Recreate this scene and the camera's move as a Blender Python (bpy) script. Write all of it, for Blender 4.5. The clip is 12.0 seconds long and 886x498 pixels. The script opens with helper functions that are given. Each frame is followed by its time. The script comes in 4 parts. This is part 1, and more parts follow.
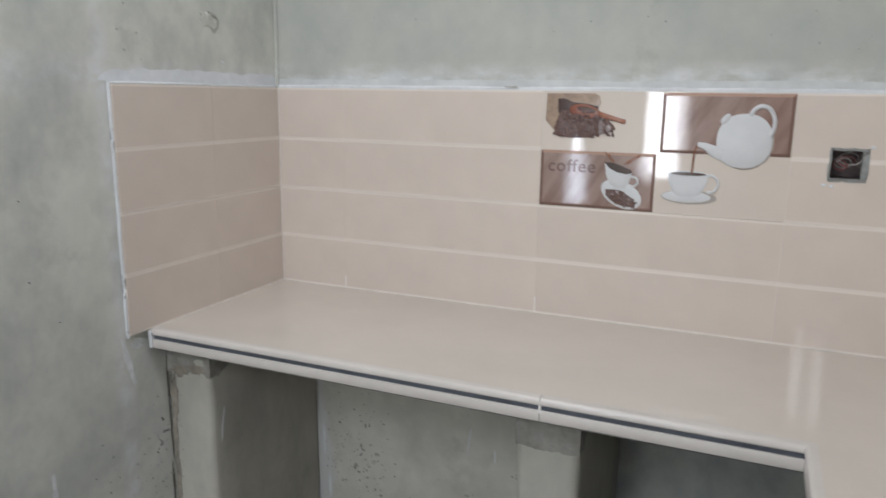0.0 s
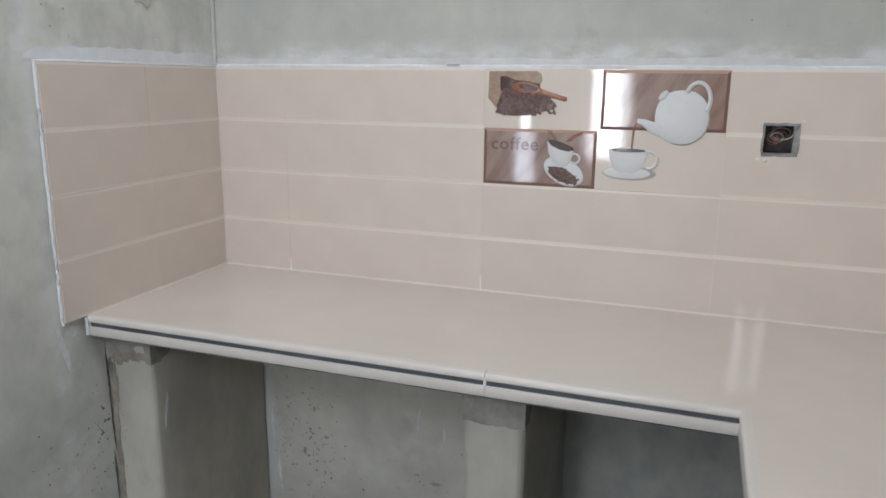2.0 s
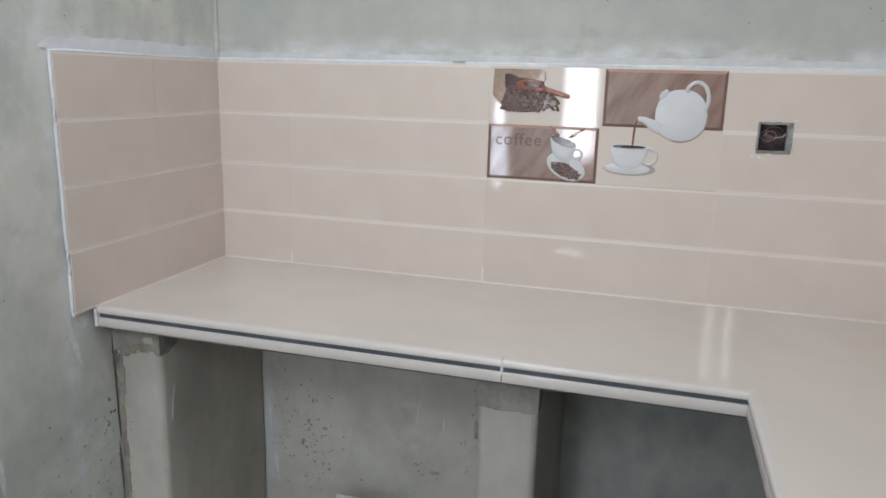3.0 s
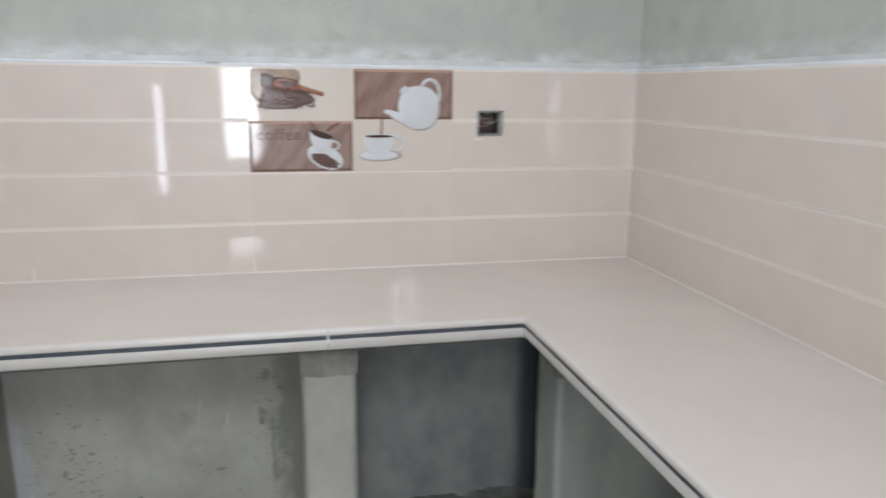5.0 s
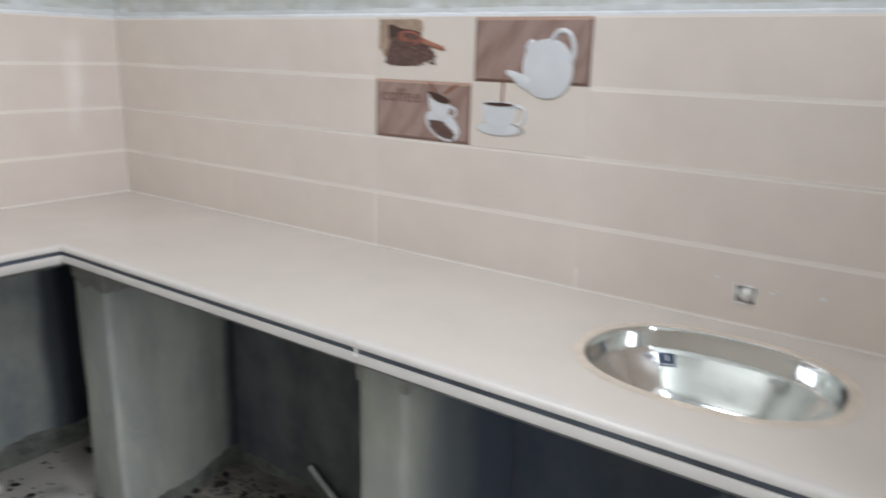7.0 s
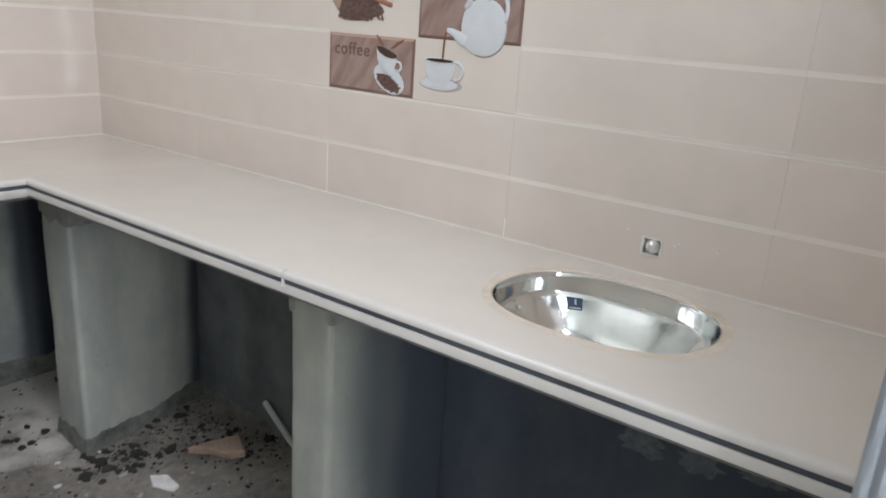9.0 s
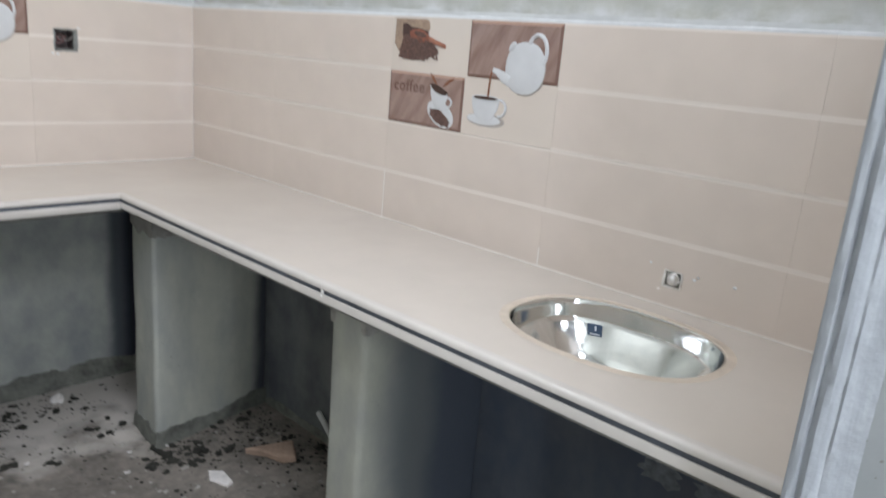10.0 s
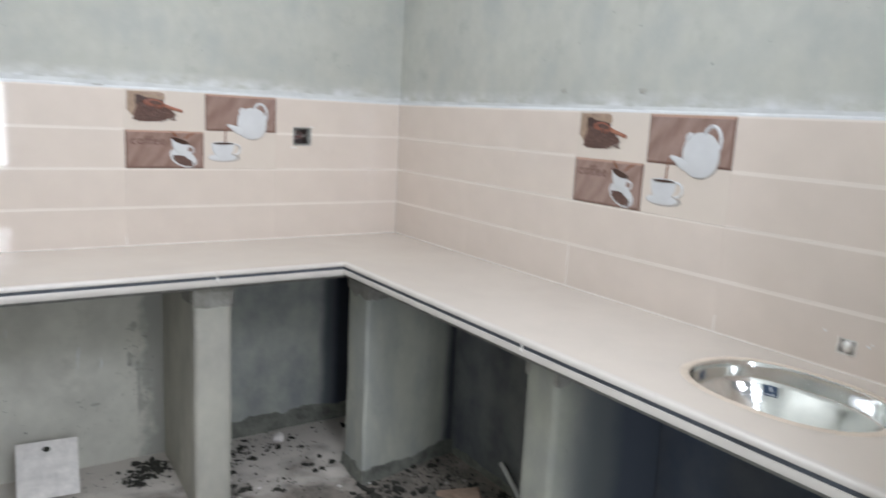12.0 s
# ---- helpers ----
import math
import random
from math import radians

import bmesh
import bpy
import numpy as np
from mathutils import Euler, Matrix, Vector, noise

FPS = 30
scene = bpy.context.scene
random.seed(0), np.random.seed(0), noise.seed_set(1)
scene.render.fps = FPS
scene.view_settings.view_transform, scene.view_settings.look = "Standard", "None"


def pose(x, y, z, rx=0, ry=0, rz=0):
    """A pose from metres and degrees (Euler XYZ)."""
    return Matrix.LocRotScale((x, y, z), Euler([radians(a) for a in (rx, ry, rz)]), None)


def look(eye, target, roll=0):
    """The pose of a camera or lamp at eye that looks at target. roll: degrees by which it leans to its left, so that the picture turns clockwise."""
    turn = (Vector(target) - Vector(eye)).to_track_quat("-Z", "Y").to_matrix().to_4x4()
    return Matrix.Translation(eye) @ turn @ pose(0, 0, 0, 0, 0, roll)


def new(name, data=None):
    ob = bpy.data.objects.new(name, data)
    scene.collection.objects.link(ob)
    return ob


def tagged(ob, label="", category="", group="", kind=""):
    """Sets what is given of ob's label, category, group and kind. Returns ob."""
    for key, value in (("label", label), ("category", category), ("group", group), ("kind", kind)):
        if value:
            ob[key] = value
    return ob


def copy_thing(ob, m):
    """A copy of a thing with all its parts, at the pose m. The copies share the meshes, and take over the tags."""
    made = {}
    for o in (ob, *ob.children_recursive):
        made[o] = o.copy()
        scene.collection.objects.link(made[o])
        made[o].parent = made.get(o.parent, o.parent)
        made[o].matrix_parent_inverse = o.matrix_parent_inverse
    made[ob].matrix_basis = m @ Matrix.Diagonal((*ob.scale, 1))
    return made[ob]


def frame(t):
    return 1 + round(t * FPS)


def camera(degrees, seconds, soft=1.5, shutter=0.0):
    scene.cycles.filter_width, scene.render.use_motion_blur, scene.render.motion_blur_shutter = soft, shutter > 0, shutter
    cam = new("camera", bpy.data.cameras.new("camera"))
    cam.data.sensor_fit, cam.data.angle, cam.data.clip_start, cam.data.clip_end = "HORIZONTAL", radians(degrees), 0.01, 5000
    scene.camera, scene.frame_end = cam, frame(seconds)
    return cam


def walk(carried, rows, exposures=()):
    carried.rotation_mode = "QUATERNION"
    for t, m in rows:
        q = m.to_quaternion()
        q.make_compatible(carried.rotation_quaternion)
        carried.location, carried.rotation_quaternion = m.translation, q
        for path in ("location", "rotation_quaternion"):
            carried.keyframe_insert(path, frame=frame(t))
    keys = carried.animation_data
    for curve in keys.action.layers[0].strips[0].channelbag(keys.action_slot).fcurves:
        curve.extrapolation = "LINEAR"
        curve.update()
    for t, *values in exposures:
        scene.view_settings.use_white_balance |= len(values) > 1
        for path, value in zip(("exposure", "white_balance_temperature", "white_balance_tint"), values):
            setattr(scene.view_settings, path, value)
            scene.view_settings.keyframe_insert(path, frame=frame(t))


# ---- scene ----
cam = camera(62.5, 12.0, soft=1.6, shutter=0.8)
PATH = [
    (0, (-0.668, -1.884, 1.483), (-1.44, -0.086, 1.072), 0.8),
    (0.5, (-0.651, -1.874, 1.475), (-1.375, -0.062, 1.038), 0.6),
    (1, (-0.623, -1.868, 1.465), (-1.378, -0.061, 1.058), -0.0),
    (1.5, (-0.629, -1.86, 1.465), (-1.346, -0.043, 1.039), -0.0),
    (2, (-0.651, -1.876, 1.468), (-1.298, -0.037, 1.018), 0.6),
    (2.5, (-0.674, -1.918, 1.463), (-1.293, -0.072, 1.006), 1.9),
    (4.5, (-1.058, -2.097, 1.453), (-0.931, -0.149, 1.016), -1.9),
    (5, (-1.116, -2.183, 1.446), (-0.688, -0.278, 1.015), 0.6),
    (5.5, (-1.258, -2.286, 1.44), (-0.531, -0.468, 1.033), 0.7),
    (6, (-1.318, -2.311, 1.421), (-0.212, -0.714, 0.946), 0.7),
    (6.5, (-1.416, -2.385, 1.411), (-0.015, -1.043, 0.926), 1.9),
    (7, (-1.483, -2.448, 1.412), (0.099, -1.338, 0.897), 1.6),
    (7.5, (-1.493, -2.477, 1.416), (0.169, -1.501, 0.882), 2.3),
    (9.5, (-1.487, -2.732, 1.395), (0.012, -1.549, 0.798), 5.3),
    (10, (-1.497, -2.823, 1.411), (-0.074, -1.517, 0.891), 4.9),
    (10.5, (-1.596, -2.88, 1.45), (-0.188, -1.535, 0.995), 2.0),
    (11, (-1.697, -2.95, 1.448), (-0.359, -1.522, 1.035), 1.7),
    (11.5, (-1.744, -2.988, 1.461), (-0.509, -1.469, 1.051), 2.5),
    (12, (-1.761, -2.985, 1.458), (-0.648, -1.362, 1.101), 3.0),
]
walk(cam, [(t, look(eye, target, roll)) for t, eye, target, roll in PATH], exposures=[(0.0, -0.61, 6600, 10), (2.5, -0.58, 6500, 10), (4.5, -0.37, 6450, 10), (5.0, -0.42, 6450, 10), (5.5, -0.24, 6450, 10), (6.0, -0.31, 6450, 10), (6.5, -0.27, 6450, 10), (7.5, -0.34, 6450, 10), (9.5, -0.29, 6430, 10), (12.0, -0.19, 6430, 10)])

# ---- world and lights ----
world = bpy.data.worlds.new("sky")
world.use_nodes = True
scene.world = world
wn = world.node_tree
sky = wn.nodes.new("ShaderNodeTexSky")
sky.sky_type, sky.sun_disc = "NISHITA", False
sky.sun_elevation, sky.sun_rotation = radians(50), radians(200)
wn.links.new(sky.outputs[0], wn.nodes["Background"].inputs[0])
wn.nodes["Background"].inputs[1].default_value = 0.12


def opening_lamp(name, m, w, h, watts, colour):
    data = bpy.data.lights.new(name, "AREA")
    data.shape, data.size, data.size_y, data.energy, data.color = "RECTANGLE", w, h, watts, colour
    ob = new(name, data)
    ob.matrix_world = m
    return ob


# daylight standing in the window openings behind the camera
opening_lamp("rear_window_light", pose(-1.45, -4.70, 1.33, 90, 0, 0), 0.27, 1.1, 24, (0.92, 0.97, 1.06))
opening_lamp("side_window_light", pose(-2.046, -4.1, 1.03, 90, 0, -90), 0.20, 0.86, 18.5, (0.84, 0.94, 1.10))
opening_lamp("slit_window_light", pose(-0.30, -2.70, 1.91, 90, 0, 0), 0.146, 0.56, 11, (0.92, 0.97, 1.06))
# added fill lamps; no opening in the ceiling is known
opening_lamp("fill_ceiling_rear", pose(-0.75, -3.75, 2.96, 0, 0, 0), 1.9, 1.0, 104, (0.93, 0.98, 1.08))
opening_lamp("fill_ceiling_near", pose(-1.35, -1.30, 2.96, 0, 0, 0), 0.9, 0.9, 30, (0.94, 0.98, 1.06))


# ---- materials ----
def material(name, colour, rough=0.5, metal=0.0, spread=0.12, grain=60.0, stain=4.0, bump=0.1, bump_scale=None,
             dark=None, dark_at=0.6, per_object=0.0, coat=0.0, space="Object", spec=0.5):
    """Base colour with two scales of variation, optional dark stains, and a fine relief."""
    m = bpy.data.materials.new(name)
    m.use_nodes = True
    n, l = m.node_tree.nodes, m.node_tree.links
    b = n["Principled BSDF"]
    b.inputs["Roughness"].default_value, b.inputs["Metallic"].default_value = rough, metal
    b.inputs["Coat Weight"].default_value = coat
    b.inputs["Coat Roughness"].default_value = 0.06
    b.inputs["Specular IOR Level"].default_value = spec
    co = n.new("ShaderNodeTexCoord")
    fine, broad = n.new("ShaderNodeTexNoise"), n.new("ShaderNodeTexNoise")
    fine.inputs["Scale"].default_value, fine.inputs["Detail"].default_value = grain, 5
    broad.inputs["Scale"].default_value, broad.inputs["Detail"].default_value = stain, 6
    broad.inputs["Roughness"].default_value = 0.62
    for t in (fine, broad):
        l.new(co.outputs[space], t.inputs["Vector"])
    add = n.new("ShaderNodeMath")
    add.operation = "MULTIPLY_ADD"
    add.inputs[1].default_value, add.inputs[2].default_value = 0.4, 0.0
    l.new(fine.outputs["Fac"], add.inputs[0])
    l.new(broad.outputs["Fac"], add.inputs[2])
    ramp = n.new("ShaderNodeMapRange")
    ramp.inputs["From Min"].default_value, ramp.inputs["From Max"].default_value = 0.45, 0.95
    ramp.inputs["To Min"].default_value, ramp.inputs["To Max"].default_value = 1 - spread, 1 + spread
    l.new(add.outputs[0], ramp.inputs["Value"])
    mul = n.new("ShaderNodeVectorMath")
    mul.operation = "SCALE"
    mul.inputs[0].default_value = colour
    l.new(ramp.outputs[0], mul.inputs["Scale"])
    out = mul.outputs[0]
    if per_object:
        info, r2, m2 = n.new("ShaderNodeObjectInfo"), n.new("ShaderNodeMapRange"), n.new("ShaderNodeVectorMath")
        r2.inputs["To Min"].default_value, r2.inputs["To Max"].default_value = 1 - per_object, 1 + per_object
        m2.operation = "SCALE"
        l.new(info.outputs["Random"], r2.inputs["Value"])
        l.new(out, m2.inputs[0])
        l.new(r2.outputs[0], m2.inputs["Scale"])
        out = m2.outputs[0]
    if dark:
        t3, r3, mix = n.new("ShaderNodeTexNoise"), n.new("ShaderNodeMapRange"), n.new("ShaderNodeMix")
        t3.inputs["Scale"].default_value, t3.inputs["Detail"].default_value = stain * 2.3, 7
        t3.inputs["Roughness"].default_value = 0.7
        l.new(co.outputs[space], t3.inputs["Vector"])
        r3.inputs["From Min"].default_value, r3.inputs["From Max"].default_value = dark_at, dark_at + 0.16
        l.new(t3.outputs["Fac"], r3.inputs["Value"])
        mix.data_type = "RGBA"
        mix.inputs["B"].default_value = (*dark, 1)
        mix.inputs[7].default_value = (*dark, 1)
        l.new(r3.outputs[0], mix.inputs[0])
        l.new(out, mix.inputs[6])
        out = mix.outputs[2]
    l.new(out, b.inputs["Base Color"])
    if bump:
        bn, bt = n.new("ShaderNodeBump"), n.new("ShaderNodeTexNoise")
        bt.inputs["Scale"].default_value, bt.inputs["Detail"].default_value = bump_scale or grain, 6
        l.new(co.outputs[space], bt.inputs["Vector"])
        l.new(bt.outputs["Fac"], bn.inputs["Height"])
        bn.inputs["Strength"].default_value, bn.inputs["Distance"].default_value = bump, 0.01
        l.new(bn.outputs[0], b.inputs["Normal"])
    return m


def smeared_plaster(name, colour, smears, pits=0.0, tone=None, tone_at=0.5, stretch=0.45):
    """Trowelled cement: mottled, pitted, with whitish grout wiped along given heights.
    smears: rows of (axis, centre, half width, strength)."""
    m = material(name, colour, 0.86, spread=0.11, grain=22, stain=1.7, bump=0.22, bump_scale=14, dark=tuple(c * 0.72 for c in colour), dark_at=0.58)
    n, l = m.node_tree.nodes, m.node_tree.links
    b = n["Principled BSDF"]
    co = n.new("ShaderNodeTexCoord")
    sep = n.new("ShaderNodeSeparateXYZ")
    l.new(co.outputs["Object"], sep.inputs[0])
    mapping = n.new("ShaderNodeMapping")
    mapping.inputs["Scale"].default_value = (4, 4, 8)
    l.new(co.outputs["Object"], mapping.inputs[0])
    streak = n.new("ShaderNodeTexNoise")
    streak.inputs["Scale"].default_value, streak.inputs["Detail"].default_value = 2.2, 8
    streak.inputs["Roughness"].default_value = 0.65
    l.new(mapping.outputs[0], streak.inputs["Vector"])
    out = b.inputs["Base Color"].links[0].from_socket
    for axis, centre, half, strength in smears:
        d, a, r, w, mix = (n.new("ShaderNodeMath") for _ in range(5))
        d.operation, d.inputs[1].default_value = "SUBTRACT", centre
        l.new(sep.outputs[axis], d.inputs[0])
        a.operation = "ABSOLUTE"
        l.new(d.outputs[0], a.inputs[0])
        r = n.new("ShaderNodeMapRange")
        r.inputs["From Min"].default_value, r.inputs["From Max"].default_value = half, half * 0.15
        l.new(a.outputs[0], r.inputs["Value"])
        r2 = n.new("ShaderNodeMapRange")
        r2.inputs["From Min"].default_value, r2.inputs["From Max"].default_value = 0.38, 0.62
        l.new(streak.outputs["Fac"], r2.inputs["Value"])
        w.operation = "MULTIPLY"
        l.new(r.outputs[0], w.inputs[0])
        l.new(r2.outputs[0], w.inputs[1])
        w2 = n.new("ShaderNodeMath")
        w2.operation, w2.inputs[1].default_value = "MULTIPLY", strength
        l.new(w.outputs[0], w2.inputs[0])
        mix = n.new("ShaderNodeMix")
        mix.data_type = "RGBA"
        mix.inputs[7].default_value = (0.70, 0.71, 0.725, 1)
        l.new(w2.outputs[0], mix.inputs[0])
        l.new(out, mix.inputs[6])
        out = mix.outputs[2]
    if tone:
        # a second wash that runs down in uneven curtains
        mp, tx, r, mix = n.new("ShaderNodeMapping"), n.new("ShaderNodeTexNoise"), n.new("ShaderNodeMapRange"), n.new("ShaderNodeMix")
        mp.inputs["Scale"].default_value = (1, 1, stretch)
        l.new(co.outputs["Object"], mp.inputs[0])
        l.new(mp.outputs[0], tx.inputs["Vector"])
        tx.inputs["Scale"].default_value, tx.inputs["Detail"].default_value, tx.inputs["Roughness"].default_value = 5.5, 9, 0.62
        r.inputs["From Min"].default_value, r.inputs["From Max"].default_value = tone_at - 0.08, tone_at + 0.22
        l.new(tx.outputs["Fac"], r.inputs["Value"])
        l.new(r.outputs[0], mix.inputs[0])
        mix.data_type = "RGBA"
        mix.inputs[7].default_value = (*tone, 1)
        l.new(out, mix.inputs[6])
        out = mix.outputs[2]
    if pits:
        v, r, mix = n.new("ShaderNodeTexVoronoi"), n.new("ShaderNodeMapRange"), n.new("ShaderNodeMix")
        v.inputs["Scale"].default_value, v.inputs["Randomness"].default_value = 30, 1
        l.new(co.outputs["Object"], v.inputs["Vector"])
        big = n.new("ShaderNodeTexNoise")
        big.inputs["Scale"].default_value = 2.6
        l.new(co.outputs["Object"], big.inputs["Vector"])
        r.inputs["From Min"].default_value, r.inputs["From Max"].default_value = 0.10, 0.04
        l.new(v.outputs["Distance"], r.inputs["Value"])
        g = n.new("ShaderNodeMapRange")
        g.inputs["From Min"].default_value, g.inputs["From Max"].default_value = 0.54, 0.66
        g.inputs["To Max"].default_value = pits
        l.new(big.outputs["Fac"], g.inputs["Value"])
        w = n.new("ShaderNodeMath")
        w.operation = "MULTIPLY"
        l.new(r.outputs[0], w.inputs[0])
        l.new(g.outputs[0], w.inputs[1])
        mix.data_type = "RGBA"
        mix.inputs[7].default_value = (0.06, 0.06, 0.055, 1)
        l.new(w.outputs[0], mix.inputs[0])
        l.new(out, mix.inputs[6])
        out = mix.outputs[2]
    l.new(out, b.inputs["Base Color"])
    return m


GREY = (0.468, 0.472, 0.425)
plaster_back = smeared_plaster("cement_plaster_back", GREY, [(2, 1.518, 0.060, 0.95)], 0.5, (0.39, 0.405, 0.385), 0.52, 0.8)
plaster_side = smeared_plaster("cement_plaster_side", GREY, [(2, 1.518, 0.052, 0.8)], 0.6, (0.39, 0.405, 0.385), 0.52, 0.8)
# west wall: the same plaster lightened, as too little light reaches it
plaster_left_lifted = smeared_plaster("cement_plaster_left_lifted", (0.605, 0.608, 0.554), [(2, 1.518, 0.055, 0.9), (1, -0.645, 0.035, 0.7)], 0.7, (0.39, 0.405, 0.385), 0.52, 0.8)
plaster_plain = smeared_plaster("cement_plaster_plain", GREY, [], 0.5)
plaster_pier = smeared_plaster("cement_plaster_pier", (0.48, 0.465, 0.405), [], 0.5, (0.36, 0.345, 0.31), 0.5)
# partition end: plaster darkened to offset the strong light on this face
plaster_end_toned = smeared_plaster("cement_plaster_partition_toned_down", (0.29, 0.30, 0.305), [], 1.0, (0.235, 0.25, 0.25), 0.52, 0.6)
grey_bead = material("grey_mortar_bead", (0.26, 0.27, 0.285), 0.8, spread=0.25, grain=50, stain=9, bump=0.5, dark=(0.17, 0.175, 0.18), dark_at=0.56)
ceiling_bounce_white = material("white_ceiling_bounce", (0.72, 0.73, 0.73), 0.9, spread=0.08, grain=30, stain=3, bump=0.15)
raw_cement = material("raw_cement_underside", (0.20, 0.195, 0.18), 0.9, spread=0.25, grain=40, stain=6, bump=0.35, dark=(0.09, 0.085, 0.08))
floor_mat = material("dusty_concrete_floor", (0.215, 0.19, 0.165), 0.9, spread=0.5, grain=45, stain=5, bump=0.5, bump_scale=25,
                     dark=(0.085, 0.083, 0.072), dark_at=0.55)
floor_nodes, floor_links = floor_mat.node_tree.nodes, floor_mat.node_tree.links
_b = floor_nodes["Principled BSDF"]
_src = _b.inputs["Base Color"].links[0].from_socket
_co, _sep, _tx = floor_nodes.new("ShaderNodeTexCoord"), floor_nodes.new("ShaderNodeSeparateXYZ"), floor_nodes.new("ShaderNodeTexNoise")
_add, _rg, _mx = floor_nodes.new("ShaderNodeMath"), floor_nodes.new("ShaderNodeMapRange"), floor_nodes.new("ShaderNodeMix")
_tx.inputs["Scale"].default_value, _tx.inputs["Detail"].default_value = 5.0, 8
_add.operation, _mx.data_type = "ADD", "RGBA"
floor_links.new(_co.outputs["Object"], _sep.inputs[0])
floor_links.new(_co.outputs["Object"], _tx.inputs["Vector"])
floor_links.new(_sep.outputs[1], _add.inputs[0])
floor_links.new(_tx.outputs["Fac"], _add.inputs[1])
_rg.inputs["From Min"].default_value, _rg.inputs["From Max"].default_value = -0.05, 0.22
_rg.inputs["To Max"].default_value = 0.85
floor_links.new(_add.outputs[0], _rg.inputs["Value"])
floor_links.new(_rg.outputs[0], _mx.inputs[0])
floor_links.new(_src, _mx.inputs[6])
_mx.inputs[7].default_value = (0.58, 0.54, 0.495, 1)
floor_links.new(_mx.outputs[2], _b.inputs["Base Color"])
TILE = (0.655, 0.572, 0.505)
tile_mat = material("beige_glazed_tile", TILE, 0.05, spread=0.055, grain=9, stain=2.2, bump=0.003, bump_scale=90, per_object=0.018, spec=0.46)
groove_mat = material("ivory_glazed_groove", (0.715, 0.645, 0.582), 0.30, spread=0.03, bump=0.02)
decor_pale = material("ivory_glazed_print_ground", (0.66, 0.585, 0.515), 0.03, spread=0.03, grain=9, stain=2.2, bump=0.006, bump_scale=150, spec=0.75)
grout = material("white_grout", (0.78, 0.76, 0.73), 0.8, spread=0.10, grain=120, stain=14, bump=0.3)
joint_mat = material("cream_joint_grout", (0.74, 0.695, 0.645), 0.7, spread=0.12, grain=120, stain=14, bump=0.2)
mortar = material("white_mortar_bead", (0.68, 0.69, 0.70), 0.85, spread=0.14, grain=60, stain=9, bump=0.5, dark=(0.4, 0.4, 0.39), dark_at=0.6)
top_mat = material("beige_vitrified_counter", (0.615, 0.558, 0.497), 0.07, spread=0.06, grain=7, stain=2.0, bump=0.008, bump_scale=60, spec=0.75)
edge_mat = material("ivory_tile_edge", (0.59, 0.55, 0.51), 0.22, spread=0.05, grain=30, stain=5, bump=0.02)
gap_mat = material("dark_bonding_gap", (0.085, 0.095, 0.115), 0.6, spread=0.3, grain=60, stain=10, bump=0.2)
steel = material("polished_stainless_steel", (0.81, 0.82, 0.81), 0.115, metal=1.0, spread=0.04, grain=30, stain=5, bump=0.22, bump_scale=9)
steel_dark = material("brushed_steel_drain", (0.45, 0.45, 0.44), 0.3, metal=1.0, spread=0.1)
caulk = material("tan_sealant", (0.60, 0.515, 0.425), 0.45, spread=0.15, grain=50, stain=14, bump=0.1)


def wood_print(name, colour):
    m = material(name, colour, 0.05, spread=0.10, bump=0.012, bump_scale=170, spec=1.0)
    n, l = m.node_tree.nodes, m.node_tree.links
    co, mp, w, mix = n.new("ShaderNodeTexCoord"), n.new("ShaderNodeMapping"), n.new("ShaderNodeTexNoise"), n.new("ShaderNodeMix")
    mp.vector_type = "TEXTURE"
    mp.inputs["Rotation"].default_value, mp.inputs["Scale"].default_value = (0, 0, 1.05), (0.16, 0.034, 1)
    l.new(co.outputs["Object"], mp.inputs[0])
    l.new(mp.outputs[0], w.inputs["Vector"])
    w.inputs["Scale"].default_value, w.inputs["Detail"].default_value = 1.0, 5
    b = n["Principled BSDF"]
    src = b.inputs["Base Color"].links[0].from_socket
    mix.data_type = "RGBA"
    mix.inputs[7].default_value = (colour[0] * 0.68, colour[1] * 0.60, colour[2] * 0.55, 1)
    r = n.new("ShaderNodeMapRange")
    r.inputs["From Min"].default_value, r.inputs["From Max"].default_value = 0.42, 0.68
    l.new(w.outputs["Fac"], r.inputs["Value"])
    l.new(r.outputs[0], mix.inputs[0])
    l.new(src, mix.inputs[6])
    l.new(mix.outputs[2], b.inputs["Base Color"])
    return m


print_brown = wood_print("brown_wood_print", (0.315, 0.212, 0.18))
print_brown_dark = material("dark_brown_print_edge", (0.19, 0.112, 0.09), 0.12, spread=0.15, bump=0.02)
print_brown_light = material("light_brown_print_edge", (0.42, 0.27, 0.21), 0.12, spread=0.1, bump=0.02)
print_white = material("white_china_print", (0.60, 0.605, 0.615), 0.30, spread=0.06, grain=20, stain=12, bump=0.02)
print_shade = material("grey_china_shade_print", (0.40, 0.36, 0.33), 0.12, spread=0.08, bump=0.0)
print_coffee = material("dark_coffee_print", (0.055, 0.028, 0.02), 0.12, spread=0.3, bump=0.0)
print_splash = material("coffee_splash_print", (0.22, 0.09, 0.05), 0.12, spread=0.2, bump=0.0)
print_bean = material("roasted_bean_print", (0.115, 0.064, 0.052), 0.12, spread=0.5, grain=260, stain=120, bump=0.05)
print_bean_dark = material("bean_pile_shadow_print", (0.06, 0.032, 0.026), 0.15, spread=0.3, grain=200, stain=60, bump=0.0)
print_scoop = material("wooden_scoop_print", (0.24, 0.085, 0.055), 0.15, spread=0.2, grain=60, stain=20, bump=0.0)
print_handle = material("wooden_handle_print", (0.31, 0.13, 0.085), 0.10, spread=0.2, grain=60, stain=20, bump=0.0)
